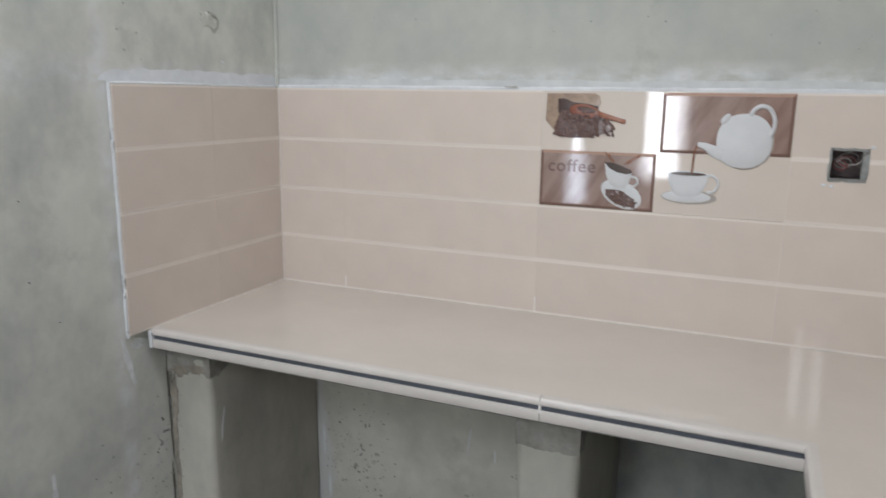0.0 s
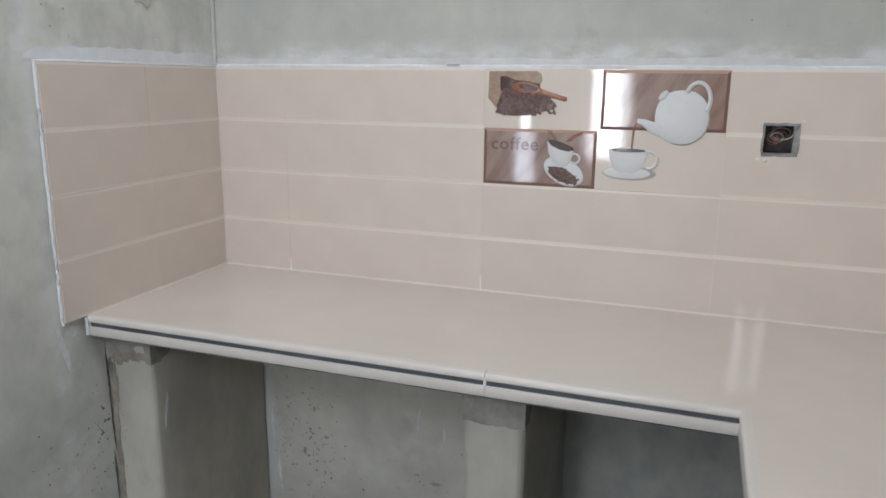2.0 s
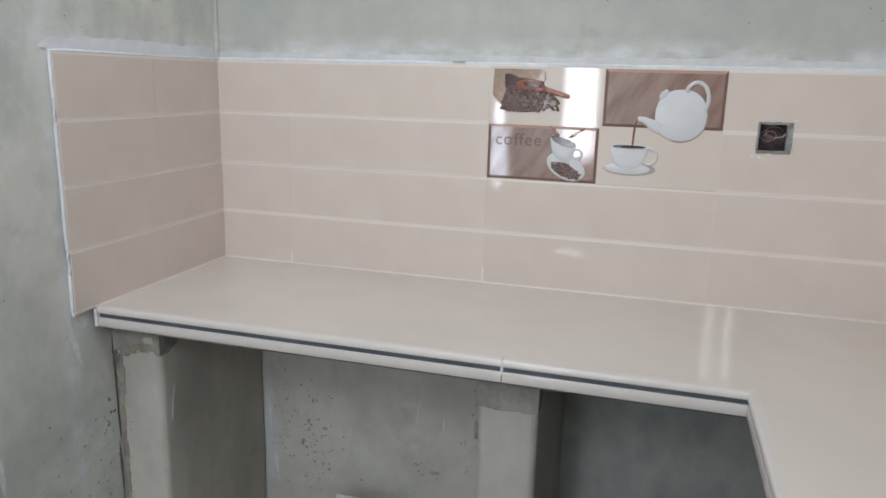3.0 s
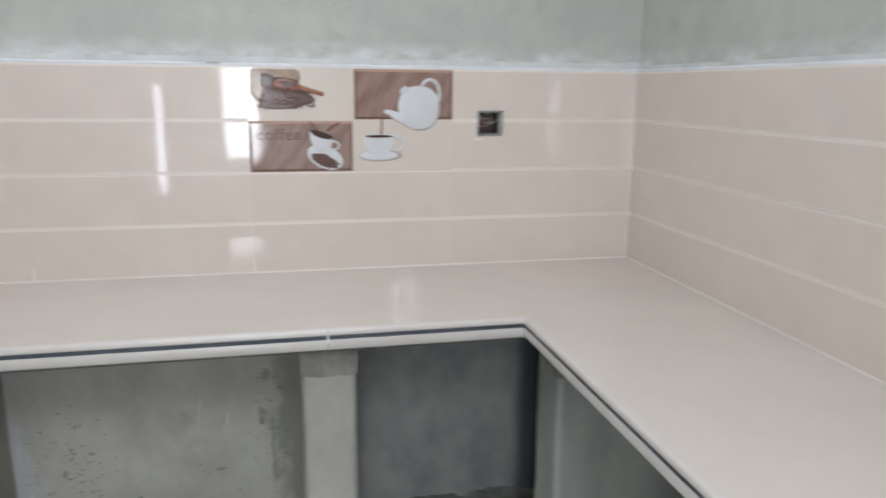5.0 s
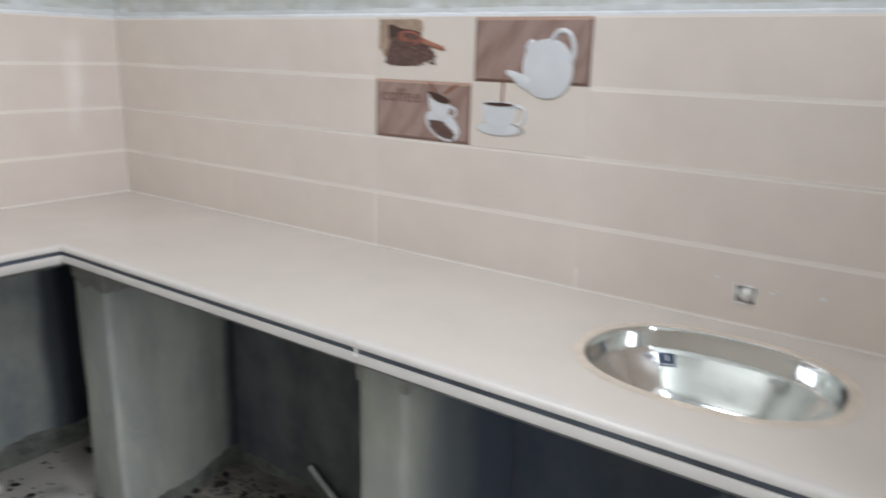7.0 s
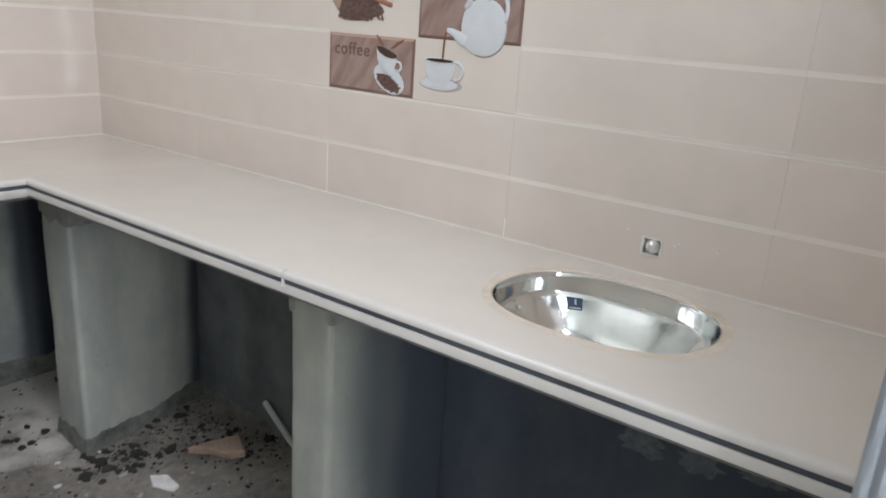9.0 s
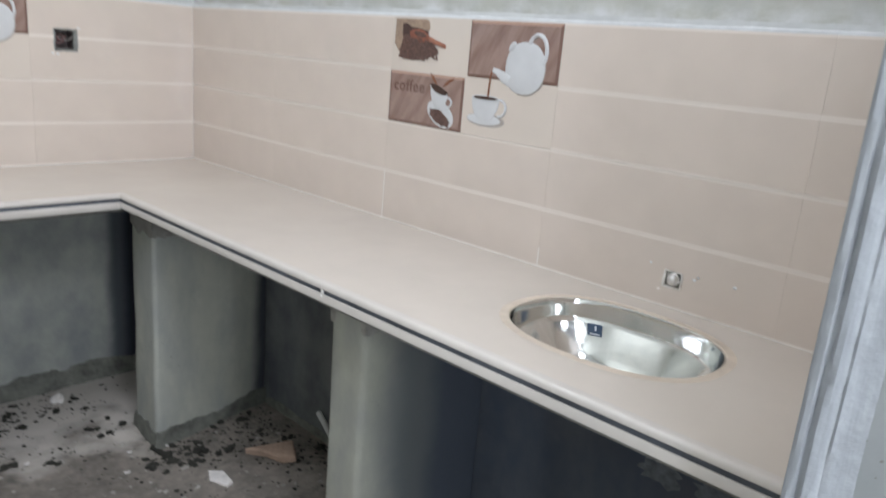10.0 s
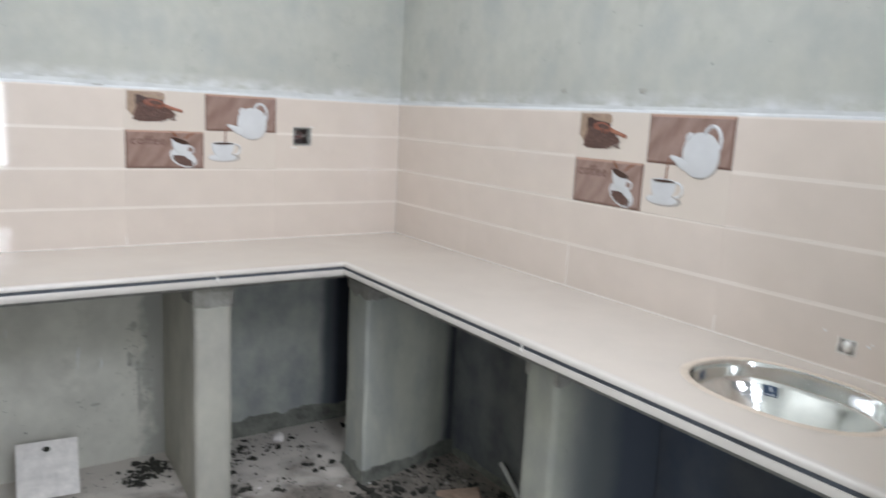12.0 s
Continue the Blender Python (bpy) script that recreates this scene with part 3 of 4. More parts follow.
def picture_tile(parent, m):
    t = part("picture_tile", tile_mesh(0.6, plain=True, mats=(decor_pale, groove_mat)), None, parent, "glossy ivory tile printed with coffee cups, beans and a teapot", m=m)
    framed_panel(0.002, 0.2965, 0.002, 0.148, t)
    framed_panel(0.3035, 0.598, 0.153, 0.2975, t)
    Z = 0.0028
    # teapot
    def raised(name, shapes, mat, z0, z1, inset=0.85, dome=0.001, label=""):
        bm = bmesh.new()
        for s in shapes:
            plate(bm, s, z0, z1, inset, dome)
        return part(name, bm, mat, t, label, soft=True)

    raised("teapot_shadow", [arc(0.4975, 0.185, 0.0640, 0.0655, 0, 345, 24)], print_shade, 0.0001, Z, 0.97, 0.0)
    body = [(0.495 + 0.063 * math.copysign(abs(math.cos(a)) ** 0.88, math.cos(a)), 0.187 + 0.065 * math.copysign(abs(math.sin(a)) ** 0.88, math.sin(a))) for a in (2 * math.pi * k / 28 for k in range(28))]
    raised("teapot_body", [body], print_white, 0.0002, Z + 0.0006, 0.96, 0.0, "white china teapot print")
    raised("teapot_lid", [arc(0.4500, 0.238, 0.0155, 0.008, 0, 330, 12, 50)], print_white, 0.0002, Z + 0.002)
    raised("teapot_spout", [[(0.390, 0.172), (0.404, 0.166), (0.424, 0.148), (0.447, 0.138), (0.456, 0.164), (0.434, 0.174), (0.410, 0.181), (0.392, 0.182)]], print_white, 0.0002, Z + 0.0012)
    bm = bmesh.new()
    tube(bm, [(x, y, Z) for x, y in arc(0.529, 0.228, 0.0285, 0.041, 152, -38, 16)], 0.0052, 8)
    part("teapot_handle", bm, print_white, t, soft=True)
    bm = bmesh.new()
    tube(bm, [(0.391, 0.172, 0.002), (0.386, 0.160, 0.0018), (0.3845, 0.14, 0.0012), (0.383, 0.102, 0.0012)], 0.0026, 6)
    part("coffee_stream", bm, print_splash, t)
    # cup under the spout
    raised("saucer_shadow", [arc(0.380, 0.046, 0.066, 0.018, 0, 345, 20)], print_shade, 0.0001, 0.0005, 0.97, 0.0)
    raised("saucer", [arc(0.374, 0.047, 0.058, 0.0145, 0, 345, 20)], print_white, 0.0002, 0.001)
    raised("cup", [[(0.327, 0.104), (0.331, 0.078), (0.343, 0.055), (0.357, 0.046), (0.392, 0.046), (0.407, 0.055), (0.419, 0.078), (0.424, 0.104), (0.405, 0.109), (0.375, 0.111), (0.346, 0.109)]], print_white, 0.0003, 0.0022, 0.9, 0.0006, "white china coffee cup print")
    raised("coffee_surface", [arc(0.3755, 0.1035, 0.042, 0.0042, 0, 345, 18)], print_coffee, 0.0005, 0.0048, 0.9, 0.0)
    bm = bmesh.new()
    tube(bm, [(x, y, 0.0015) for x, y in arc(0.426, 0.081, 0.020, 0.021, 105, -100, 12)], 0.0036, 7)
    part("cup_handle", bm, print_white, t, soft=True)
    # tilted cup on its saucer, over the lettered panel
    raised("saucer", [arc(0.216, 0.043, 0.056, 0.034, 0, 345, 22, -24)], print_white, 0.0005, Z + 0.0006, 0.93, -0.0004)
    raised("cup", [[(0.170, 0.121), (0.174, 0.092), (0.184, 0.068), (0.200, 0.058), (0.222, 0.056), (0.232, 0.066), (0.238, 0.084), (0.240, 0.098), (0.205, 0.106)]], print_white, 0.0005, Z + 0.0014, 0.9, 0.0006, "tilted white coffee cup print")
    raised("coffee_surface", [[(0.170, 0.122), (0.182, 0.108), (0.204, 0.098), (0.228, 0.094), (0.241, 0.098), (0.236, 0.106), (0.212, 0.116), (0.188, 0.123)]], print_coffee, 0.0005, Z + 0.0038, 0.9, 0.0)
    raised("splash", [[(0.168, 0.152), (0.174, 0.139), (0.184, 0.128), (0.194, 0.121), (0.196, 0.126), (0.186, 0.136), (0.181, 0.146), (0.178, 0.141)],
                      [(0.216, 0.117), (0.232, 0.121), (0.244, 0.131), (0.256, 0.137), (0.262, 0.145), (0.250, 0.142), (0.238, 0.136), (0.226, 0.127)]], print_splash, 0.0005, Z + 0.0014, 0.8, 0.0)
    bm = bmesh.new()
    tube(bm, [(x, y, Z) for x, y in arc(0.243, 0.077, 0.013, 0.012, 110, -120, 10)], 0.0030, 7)
    part("cup_handle", bm, print_white, t, soft=True)
    bm = bmesh.new()
    plate(bm, arc(0.214, 0.033, 0.040, 0.017, 0, 340, 16, -22), Z, Z + 0.0012, 0.8)
    beans(bm, (0.165, 0.265, 0.008, 0.06), 46, 5, Z + 0.0012, lambda x, y: ((x - 0.214) / 0.042) ** 2 + ((y - 0.033 + 0.35 * (x - 0.214)) / 0.017) ** 2 < 1)
    part("spilt_beans", bm, print_bean, t, "brown roasted coffee beans print")
    # sack, scoop and beans
    raised("jute_sack", [[(0.012, 0.293), (0.010, 0.225), (0.032, 0.200), (0.075, 0.210), (0.110, 0.232), (0.140, 0.250), (0.152, 0.270), (0.148, 0.288), (0.136, 0.294)]], print_sack, 0.0002, 0.0012, 0.92, 0.0, "tan jute sack print")
    raised("sack_mouth", [[(0.040, 0.280), (0.042, 0.245), (0.060, 0.228), (0.11, 0.232), (0.148, 0.248), (0.146, 0.262), (0.12, 0.268), (0.08, 0.272), (0.056, 0.282)]], print_bean_dark, 0.0004, 0.0016, 0.92, 0.0)
    bm = bmesh.new()
    plate(bm, [(0.034, 0.188), (0.036, 0.215), (0.050, 0.252), (0.10, 0.250), (0.152, 0.240), (0.187, 0.215), (0.182, 0.199), (0.150, 0.190), (0.115, 0.182), (0.075, 0.181)], 0.0004, 0.0018, 0.96)
    inside = lambda x, y: y > 0.183 + 0.05 * max(0, x - 0.11) and y < 0.248 - 0.25 * max(0, x - 0.12) and x > 0.034 + max(0, y - 0.2) * 0.5 and x < 0.188
    beans(bm, (0.032, 0.19, 0.178, 0.25), 150, 9, 0.0018, inside)
    part("bean_heap", bm, print_bean, t, "heap of dark roasted coffee beans print")
    raised("scoop", [arc(0.112, 0.249, 0.041, 0.017, 0, 345, 20, -8)], print_scoop, 0.0006, 0.0030, 0.9, 0.0, "reddish wooden scoop print")
    raised("scoop_hollow", [arc(0.116, 0.253, 0.027, 0.0075, 0, 340, 16, -10)], print_bean, 0.0006, 0.0036, 0.9, 0.0)
    raised("scoop_handle", [[(0.146, 0.236), (0.176, 0.229), (0.212, 0.219), (0.217, 0.222), (0.216, 0.230), (0.180, 0.240), (0.150, 0.250)]], print_handle, 0.0006, 0.0036, 0.8, 0.0006)
    bm = bmesh.new()
    beans(bm, (0.06, 0.175, 0.225, 0.244), 38, 12, 0.0032, lambda x, y: y < 0.240 - 0.1 * abs(x - 0.11))
    part("bean_heap", bm, print_bean, t, "dark roasted coffee beans print")
    # the word
    cu = bpy.data.curves.new("word", "FONT")
    cu.body, cu.size, cu.extrude, cu.space_character, cu.offset = "coffee", 0.046, 0.0004, 1.12, 0.0006
    tmp = new("word", cu)
    me = bpy.data.meshes.new_from_object(tmp.evaluated_get(bpy.context.evaluated_depsgraph_get()))
    bpy.data.objects.remove(tmp)
    part("lettering", me, print_letter, t, "dark brown printed word coffee", m=pose(0.022, 0.094, 0.0030))
    return t


picture_tile(wall_north, NORTH @ pose(-1.2, TOP + 0.3, 0))
picture_tile(wall_east, EAST @ pose(1.18, TOP + 0.3, 0))

# ---- worktop ----
worktop = tagged(new("worktop"), "L-shaped beige tiled kitchen worktop with ivory edging", "worktop")
FX, FY = -0.549, -0.565          # front faces of the two runs
SX, SYC, SA, SB = -0.250, -2.155, 0.216, 0.166   # sink: centre, half length, half width


def oval(f=1.0, n=64, e=2.35, grow=0.0):
    out = []
    for i in range(n):
        a = 2 * math.pi * i / n
        c, s = math.cos(a), math.sin(a)
        out.append((SX + (SB * f + grow) * math.copysign(abs(c) ** (2 / e), c), SYC + (SA * f + grow) * math.copysign(abs(s) ** (2 / e), s)))
    return out


def slab_part(x0, x1, y0, y1):
    bm = boxes((x0, x1, y0, y1, 0.887, TOP))
    part("worktop_tile", bm, top_mat, worktop)


slab_part(-2.03, -1.022, FY + 0.02, 0.0)
slab_part(-1.022, 0.0, FY + 0.02, 0.0)
slab_part(FX + 0.02, 0.0, -1.60, FY + 0.02)
# the tile that is cut out for the sink
bm = bmesh.new()
X0, X1, Y0, Y1 = FX + 0.02, 0.0, -2.6295, -1.60
inner = oval(1.0, grow=0.001)
outer = []
for x, y in inner:
    dx, dy = x - SX, y - SYC
    k = min(((X1 - SX) / dx) if dx > 0 else ((X0 - SX) / dx) if dx < 0 else 1e9, ((Y1 - SYC) / dy) if dy > 0 else ((Y0 - SYC) / dy) if dy < 0 else 1e9)
    outer.append([SX + dx * k, SYC + dy * k])
for c in ((X0, Y0), (X0, Y1), (X1, Y0), (X1, Y1)):
    j = min(range(len(outer)), key=lambda q: (outer[q][0] - c[0]) ** 2 + (outer[q][1] - c[1]) ** 2)
    outer[j] = list(c)
loops = [[bm.verts.new((x, y, z)) for x, y in ring] for ring, z in ((inner, 0.887), (inner, TOP), (outer, TOP), (outer, 0.887))]
for a, b in zip(loops, loops[1:] + loops[:1]):
    for k in range(len(a)):
        bm.faces.new((a[k], a[(k + 1) % len(a)], b[(k + 1) % len(a)], b[k]))
part("worktop_tile", bm, top_mat, worktop)

UPPER = [(0.0, 0.8865), (0.0, 0.8925), (0.0018, 0.8967), (0.005, 0.8990), (0.010, 0.9), (0.02, 0.9), (0.02, 0.8845), (0.0015, 0.8845)]
LOWER = [(0.0022, 0.8505), (0.0015, 0.8525), (0.0015, 0.8718), (0.0022, 0.8733), (0.02, 0.8733), (0.02, 0.8505)]


def edging(name, prof, a, b, along, mat, mitre=(0, 0)):
    """A strip along the front of a run from a to b; mitre lets the ends follow the inner corner."""
    bm = bmesh.new()
    rings = []
    for end, sgn in ((a, mitre[0]), (b, mitre[1])):
        if along == "x":
            rings.append([bm.verts.new((end + sgn * d, FY + d, z)) for d, z in prof])
        else:
            rings.append([bm.verts.new((FX + d, end + sgn * d, z)) for d, z in prof])
    n = len(prof)
    for k in range(n):
        bm.faces.new((rings[0][k], rings[0][(k + 1) % n], rings[1][(k + 1) % n], rings[1][k]))
    bm.faces.new(rings[0])
    bm.faces.new(rings[1])
    part(name, bm, mat, worktop, soft=True)


for nm, prof, mt in (("edge_strip", UPPER, edge_mat), ("lower_edge_strip", LOWER, edge_mat)):
    edging(nm, prof, -2.03, -1.0226, "x", mt)
    edging(nm, prof, -1.0214, FX, "x", mt, (0, 1))
    east = prof if nm == "edge_strip" else [(d, max(z, 0.8555)) for d, z in prof]   # cut narrower on the sink run
    edging(nm, east, FY, -1.5994, "y", mt, (1, 0))
    edging(nm, east, -1.6006, -2.6295, "y", mt)
GAP = [(0.006, 0.8733), (0.006, 0.8843), (0.02, 0.8843), (0.02, 0.8733)]
edging("gap", GAP, -2.03, FX, "x", gap_mat, (0, 1))
edging("gap", GAP, FY, -2.6295, "y", gap_mat, (1, 0))
part("joint_plug", boxes((-1.0245, -1.0195, FY + 0.001, FY + 0.01, 0.868, 0.890)), grout, worktop, "white grout at the joint")
part("joint_plug", boxes((FX + 0.001, FX + 0.01, -1.6025, -1.5975, 0.868, 0.890)), grout, worktop, "white grout at the joint")
part("joint_plug", boxes((-2.034, -2.026, FY - 0.004, FY + 0.012, 0.852, 0.897)), mortar, worktop, "white grout at the end")
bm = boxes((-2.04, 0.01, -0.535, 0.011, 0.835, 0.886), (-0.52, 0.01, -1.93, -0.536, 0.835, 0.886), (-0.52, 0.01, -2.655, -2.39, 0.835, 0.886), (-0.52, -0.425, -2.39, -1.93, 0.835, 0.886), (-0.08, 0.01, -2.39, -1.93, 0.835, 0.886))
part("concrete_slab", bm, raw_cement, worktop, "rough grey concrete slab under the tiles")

# ---- sink ----
sink = tagged(new("sink"), "oval polished stainless steel sink set in the worktop", "sink")
bm = bmesh.new()
rings = [[bm.verts.new((x, y, z)) for x, y in oval(f)] for f, z in
         ((1.0, 0.8985), (0.995, 0.8996), (0.987, 0.8984), (0.980, 0.893), (0.974, 0.880), (0.966, 0.862), (0.957, 0.853), (0.935, 0.847), (0.895, 0.836), (0.850, 0.823), (0.80, 0.8075), (0.75, 0.791), (0.70, 0.776), (0.64, 0.764), (0.55, 0.757), (0.35, 0.752), (0.16, 0.749))]
for a, b in zip(rings, rings[1:]):
    for k in range(64):
        bm.faces.new((a[k], a[(k + 1) % 64], b[(k + 1) % 64], b[k]))
basin = part("basin", bm, steel, sink, soft=True)
for p in basin.data.polygons:
    p.use_smooth = True
shell = basin.modifiers.new("sheet", "SOLIDIFY")
shell.thickness, shell.offset = 0.001, -1
bm = bmesh.new()
dr = [[bm.verts.new((SX + r * math.cos(2 * math.pi * k / 28), SYC + r * math.sin(2 * math.pi * k / 28), z)) for k in range(28)] for r, z in ((0.040, 0.7515), (0.037, 0.7525), (0.030, 0.750), (0.028, 0.744), (0.008, 0.743))]
for a, b in zip(dr, dr[1:]):
    for k in range(28):
        bm.faces.new((a[k], a[(k + 1) % 28], b[(k + 1) % 28], b[k]))
bm.faces.new(dr[-1])
part("drain", bm, steel_dark, sink, "steel drain fitting", soft=True)
# maker's label stuck inside the basin, curved with the steel
label_navy = material("navy_paper_label", (0.02, 0.045, 0.09), 0.35, spread=0.2, grain=90, stain=30, bump=0.02)
label_white = material("white_label_print", (0.5, 0.53, 0.56), 0.35, spread=0.08, grain=90, stain=30, bump=0.0)
PROFILE = ((0.80, 0.8075), (0.850, 0.823), (0.895, 0.836), (0.935, 0.847), (0.957, 0.853), (0.966, 0.862))


def sticker(f0, f1, k0, k1, lift):
    """A patch of the basin's inside between two shares of its width and two turns of its oval."""
    bm, rows = bmesh.new(), []
    for i in range(7):
        f = f0 + (f1 - f0) * i / 6
        z = next(za + (zb - za) * (f - fa) / (fb - fa) for (fa, za), (fb, zb) in zip(PROFILE, PROFILE[1:]) if f <= fb)
        ring = oval(f - lift * 3, n=256)
        rows.append([bm.verts.new((*ring[k % 256], z + lift)) for k in range(k0, k1 + 1)])
    for a, b in zip(rows, rows[1:]):
        for j in range(len(a) - 1):
            bm.faces.new((a[j], a[j + 1], b[j + 1], b[j]))
    return bm


KL = min(range(256), key=lambda k: (oval(0.925, n=256)[k][0] + 0.117) ** 2 + (oval(0.925, n=256)[k][1] + 2.037) ** 2)
label = part("label", sticker(0.860, 0.940, KL - 4, KL + 4, 0.0012), label_navy, sink, "small navy paper label stuck in the basin", soft=True)
for f0, f1, k0, k1 in ((0.866, 0.874, -3, 3), (0.892, 0.926, -1, 0)):
    part("label_mark", sticker(f0, f1, KL + k0, KL + k1, 0.0018), label_white, label, "white bar", soft=True)
bm = bmesh.new()
rg = [[bm.verts.new((x, y, z)) for x, y in oval(1.0, grow=g)] for g, z in ((0.0, 0.8988), (0.002, 0.9014), (0.011, 0.9011), (0.019, 0.9002))]
for a, b in zip(rg, rg[1:]):
    for k in range(64):
        bm.faces.new((a[k], a[(k + 1) % 64], b[(k + 1) % 64], b[k]))
part("sealant", bm, caulk, sink, "tan sealant ring round the rim", soft=True)

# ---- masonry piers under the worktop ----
# darker olive colour for the raised bands along the feet
foot_band_mat = material("dark_olive_foot_band", (0.155, 0.158, 0.138), 0.9, spread=0.5, grain=60, stain=14, bump=0.5)


def prism(bm, plan, z0, z1):
    lo, hi = [[bm.verts.new((x, y, z)) for x, y in plan] for z in (z0, z1)]
    n = len(plan)
    for k in range(n):
        bm.faces.new((lo[k], lo[(k + 1) % n], hi[(k + 1) % n], hi[k]))
    bm.faces.new(lo[::-1])
    bm.faces.new(hi)
    return bm


# coats on the walls under the worktop; the dark ones carry shade in their colour
wash_warm = smeared_plaster("warm_cement_wash", (0.57, 0.558, 0.50), [], 0.7, (0.465, 0.453, 0.41), 0.5, 0.8)
wash_slate_shaded = smeared_plaster("slate_cement_wash_shaded", (0.39, 0.40, 0.365), [], 0.3, (0.235, 0.25, 0.255), 0.47, 0.7)
bay_shade_dark = smeared_plaster("dark_bay_shade", (0.098, 0.108, 0.128), [], 0.3, (0.068, 0.084, 0.115), 0.45, 0.6)
corner_shade = smeared_plaster("black_corner_shade", (0.034, 0.04, 0.052), [], 0.3, (0.022, 0.027, 0.038), 0.45, 0.6)
bay_shade_brown = smeared_plaster("grey_brown_bay_shade", (0.165, 0.17, 0.168), [], 0.3, (0.085, 0.093, 0.105), 0.46, 0.7)


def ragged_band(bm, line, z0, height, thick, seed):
    """A thin band along a line of plan points, thickest at z0 and thinning to an uneven edge; a negative height hangs
    down.
    """
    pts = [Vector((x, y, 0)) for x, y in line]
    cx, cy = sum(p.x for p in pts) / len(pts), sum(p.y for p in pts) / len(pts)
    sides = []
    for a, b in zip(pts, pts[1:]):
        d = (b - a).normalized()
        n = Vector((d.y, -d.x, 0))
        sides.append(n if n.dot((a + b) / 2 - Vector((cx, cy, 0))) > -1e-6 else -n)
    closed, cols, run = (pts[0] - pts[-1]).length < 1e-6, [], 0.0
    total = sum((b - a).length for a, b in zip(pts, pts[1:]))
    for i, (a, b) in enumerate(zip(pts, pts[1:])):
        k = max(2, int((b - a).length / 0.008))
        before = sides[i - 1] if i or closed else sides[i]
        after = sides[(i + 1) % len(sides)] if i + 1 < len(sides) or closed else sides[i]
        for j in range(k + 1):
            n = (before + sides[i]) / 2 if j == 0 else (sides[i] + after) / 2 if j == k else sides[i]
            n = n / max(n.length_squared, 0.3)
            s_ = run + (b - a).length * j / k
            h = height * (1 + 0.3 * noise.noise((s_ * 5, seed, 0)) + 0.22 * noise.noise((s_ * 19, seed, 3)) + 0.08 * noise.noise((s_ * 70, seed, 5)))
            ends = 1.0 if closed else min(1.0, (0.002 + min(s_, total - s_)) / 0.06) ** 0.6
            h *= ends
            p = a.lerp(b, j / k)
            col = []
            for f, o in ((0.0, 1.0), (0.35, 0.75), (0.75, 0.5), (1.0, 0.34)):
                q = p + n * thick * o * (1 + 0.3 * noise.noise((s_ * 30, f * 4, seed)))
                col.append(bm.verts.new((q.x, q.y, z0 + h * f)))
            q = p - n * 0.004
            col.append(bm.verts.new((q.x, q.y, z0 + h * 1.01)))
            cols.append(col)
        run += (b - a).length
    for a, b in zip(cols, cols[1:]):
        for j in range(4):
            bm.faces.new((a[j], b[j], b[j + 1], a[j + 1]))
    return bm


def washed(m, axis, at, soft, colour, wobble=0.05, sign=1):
    """Mixes another colour into a plaster beyond a line, for stains and painted-in shade, with an uneven feathered
    edge.
    """
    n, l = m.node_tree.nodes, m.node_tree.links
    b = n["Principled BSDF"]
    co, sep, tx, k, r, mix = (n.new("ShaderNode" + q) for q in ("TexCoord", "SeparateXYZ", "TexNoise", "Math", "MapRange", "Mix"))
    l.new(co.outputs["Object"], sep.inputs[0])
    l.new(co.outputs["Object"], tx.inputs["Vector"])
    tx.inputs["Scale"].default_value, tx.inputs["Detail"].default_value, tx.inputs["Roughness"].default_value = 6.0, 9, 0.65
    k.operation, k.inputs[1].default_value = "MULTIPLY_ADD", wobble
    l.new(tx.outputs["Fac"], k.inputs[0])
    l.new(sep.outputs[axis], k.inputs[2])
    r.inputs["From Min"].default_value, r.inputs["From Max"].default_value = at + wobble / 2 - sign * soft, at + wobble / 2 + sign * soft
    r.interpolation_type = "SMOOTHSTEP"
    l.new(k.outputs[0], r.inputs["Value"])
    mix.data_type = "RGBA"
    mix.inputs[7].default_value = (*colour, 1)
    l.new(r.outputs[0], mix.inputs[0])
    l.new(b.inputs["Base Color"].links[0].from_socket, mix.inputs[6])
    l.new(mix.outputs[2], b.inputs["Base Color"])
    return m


def pier(plan, label, seed, skirt=0.0, mat=None):
    bm = prism(bmesh.new(), plan, -0.02, 0.834)
    bmesh.ops.recalc_face_normals(bm, faces=bm.faces)
    bevelled(bm, 0.020, 4)
    roughened(bm, 5, 0.004, 7, seed)
    p = part("pier", bm, mat or plaster_pier, None, soft=True)
    tagged(p, label, "pier", "piers under the worktop")
    if skirt:
        part("foot_band", ragged_band(bmesh.new(), plan + plan[:1], 0.0, skirt, 0.010, seed), foot_band_mat, p, "dark olive band along the foot", soft=True)
    # darker band at the pier top under the slab, with a ragged lower edge
    part("top_band", ragged_band(bmesh.new(), plan + plan[:1], 0.8345, -0.072, 0.0018, seed + 40), cap_mat, p, "dark ragged band under the slab", soft=True)
    return p


# crease shade painted dark where the corner pier meets the wall
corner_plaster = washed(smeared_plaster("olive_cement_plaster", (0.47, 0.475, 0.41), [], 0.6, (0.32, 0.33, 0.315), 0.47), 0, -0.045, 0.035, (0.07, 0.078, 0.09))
# sink pier darkens in colour towards the wall, as shade under the worktop
sink_plaster = washed(washed(smeared_plaster("olive_cement_plaster_shaded_back", (0.36, 0.36, 0.305), [], 0.6, (0.25, 0.255, 0.24), 0.47), 0, -0.36, 0.07, (0.19, 0.205, 0.215), 0.12), 0, -0.20, 0.05, (0.108, 0.126, 0.16), 0.08)
cap_mat = material("dark_top_band", (0.275, 0.265, 0.24), 0.95, spread=0.3, grain=60, stain=12, bump=0.5, dark=(0.17, 0.165, 0.15))
pier([(-2.043, -0.505), (-1.903, -0.505), (-1.915, 0.012), (-2.043, 0.012)], "plastered grey pier against the stained wall", 1)
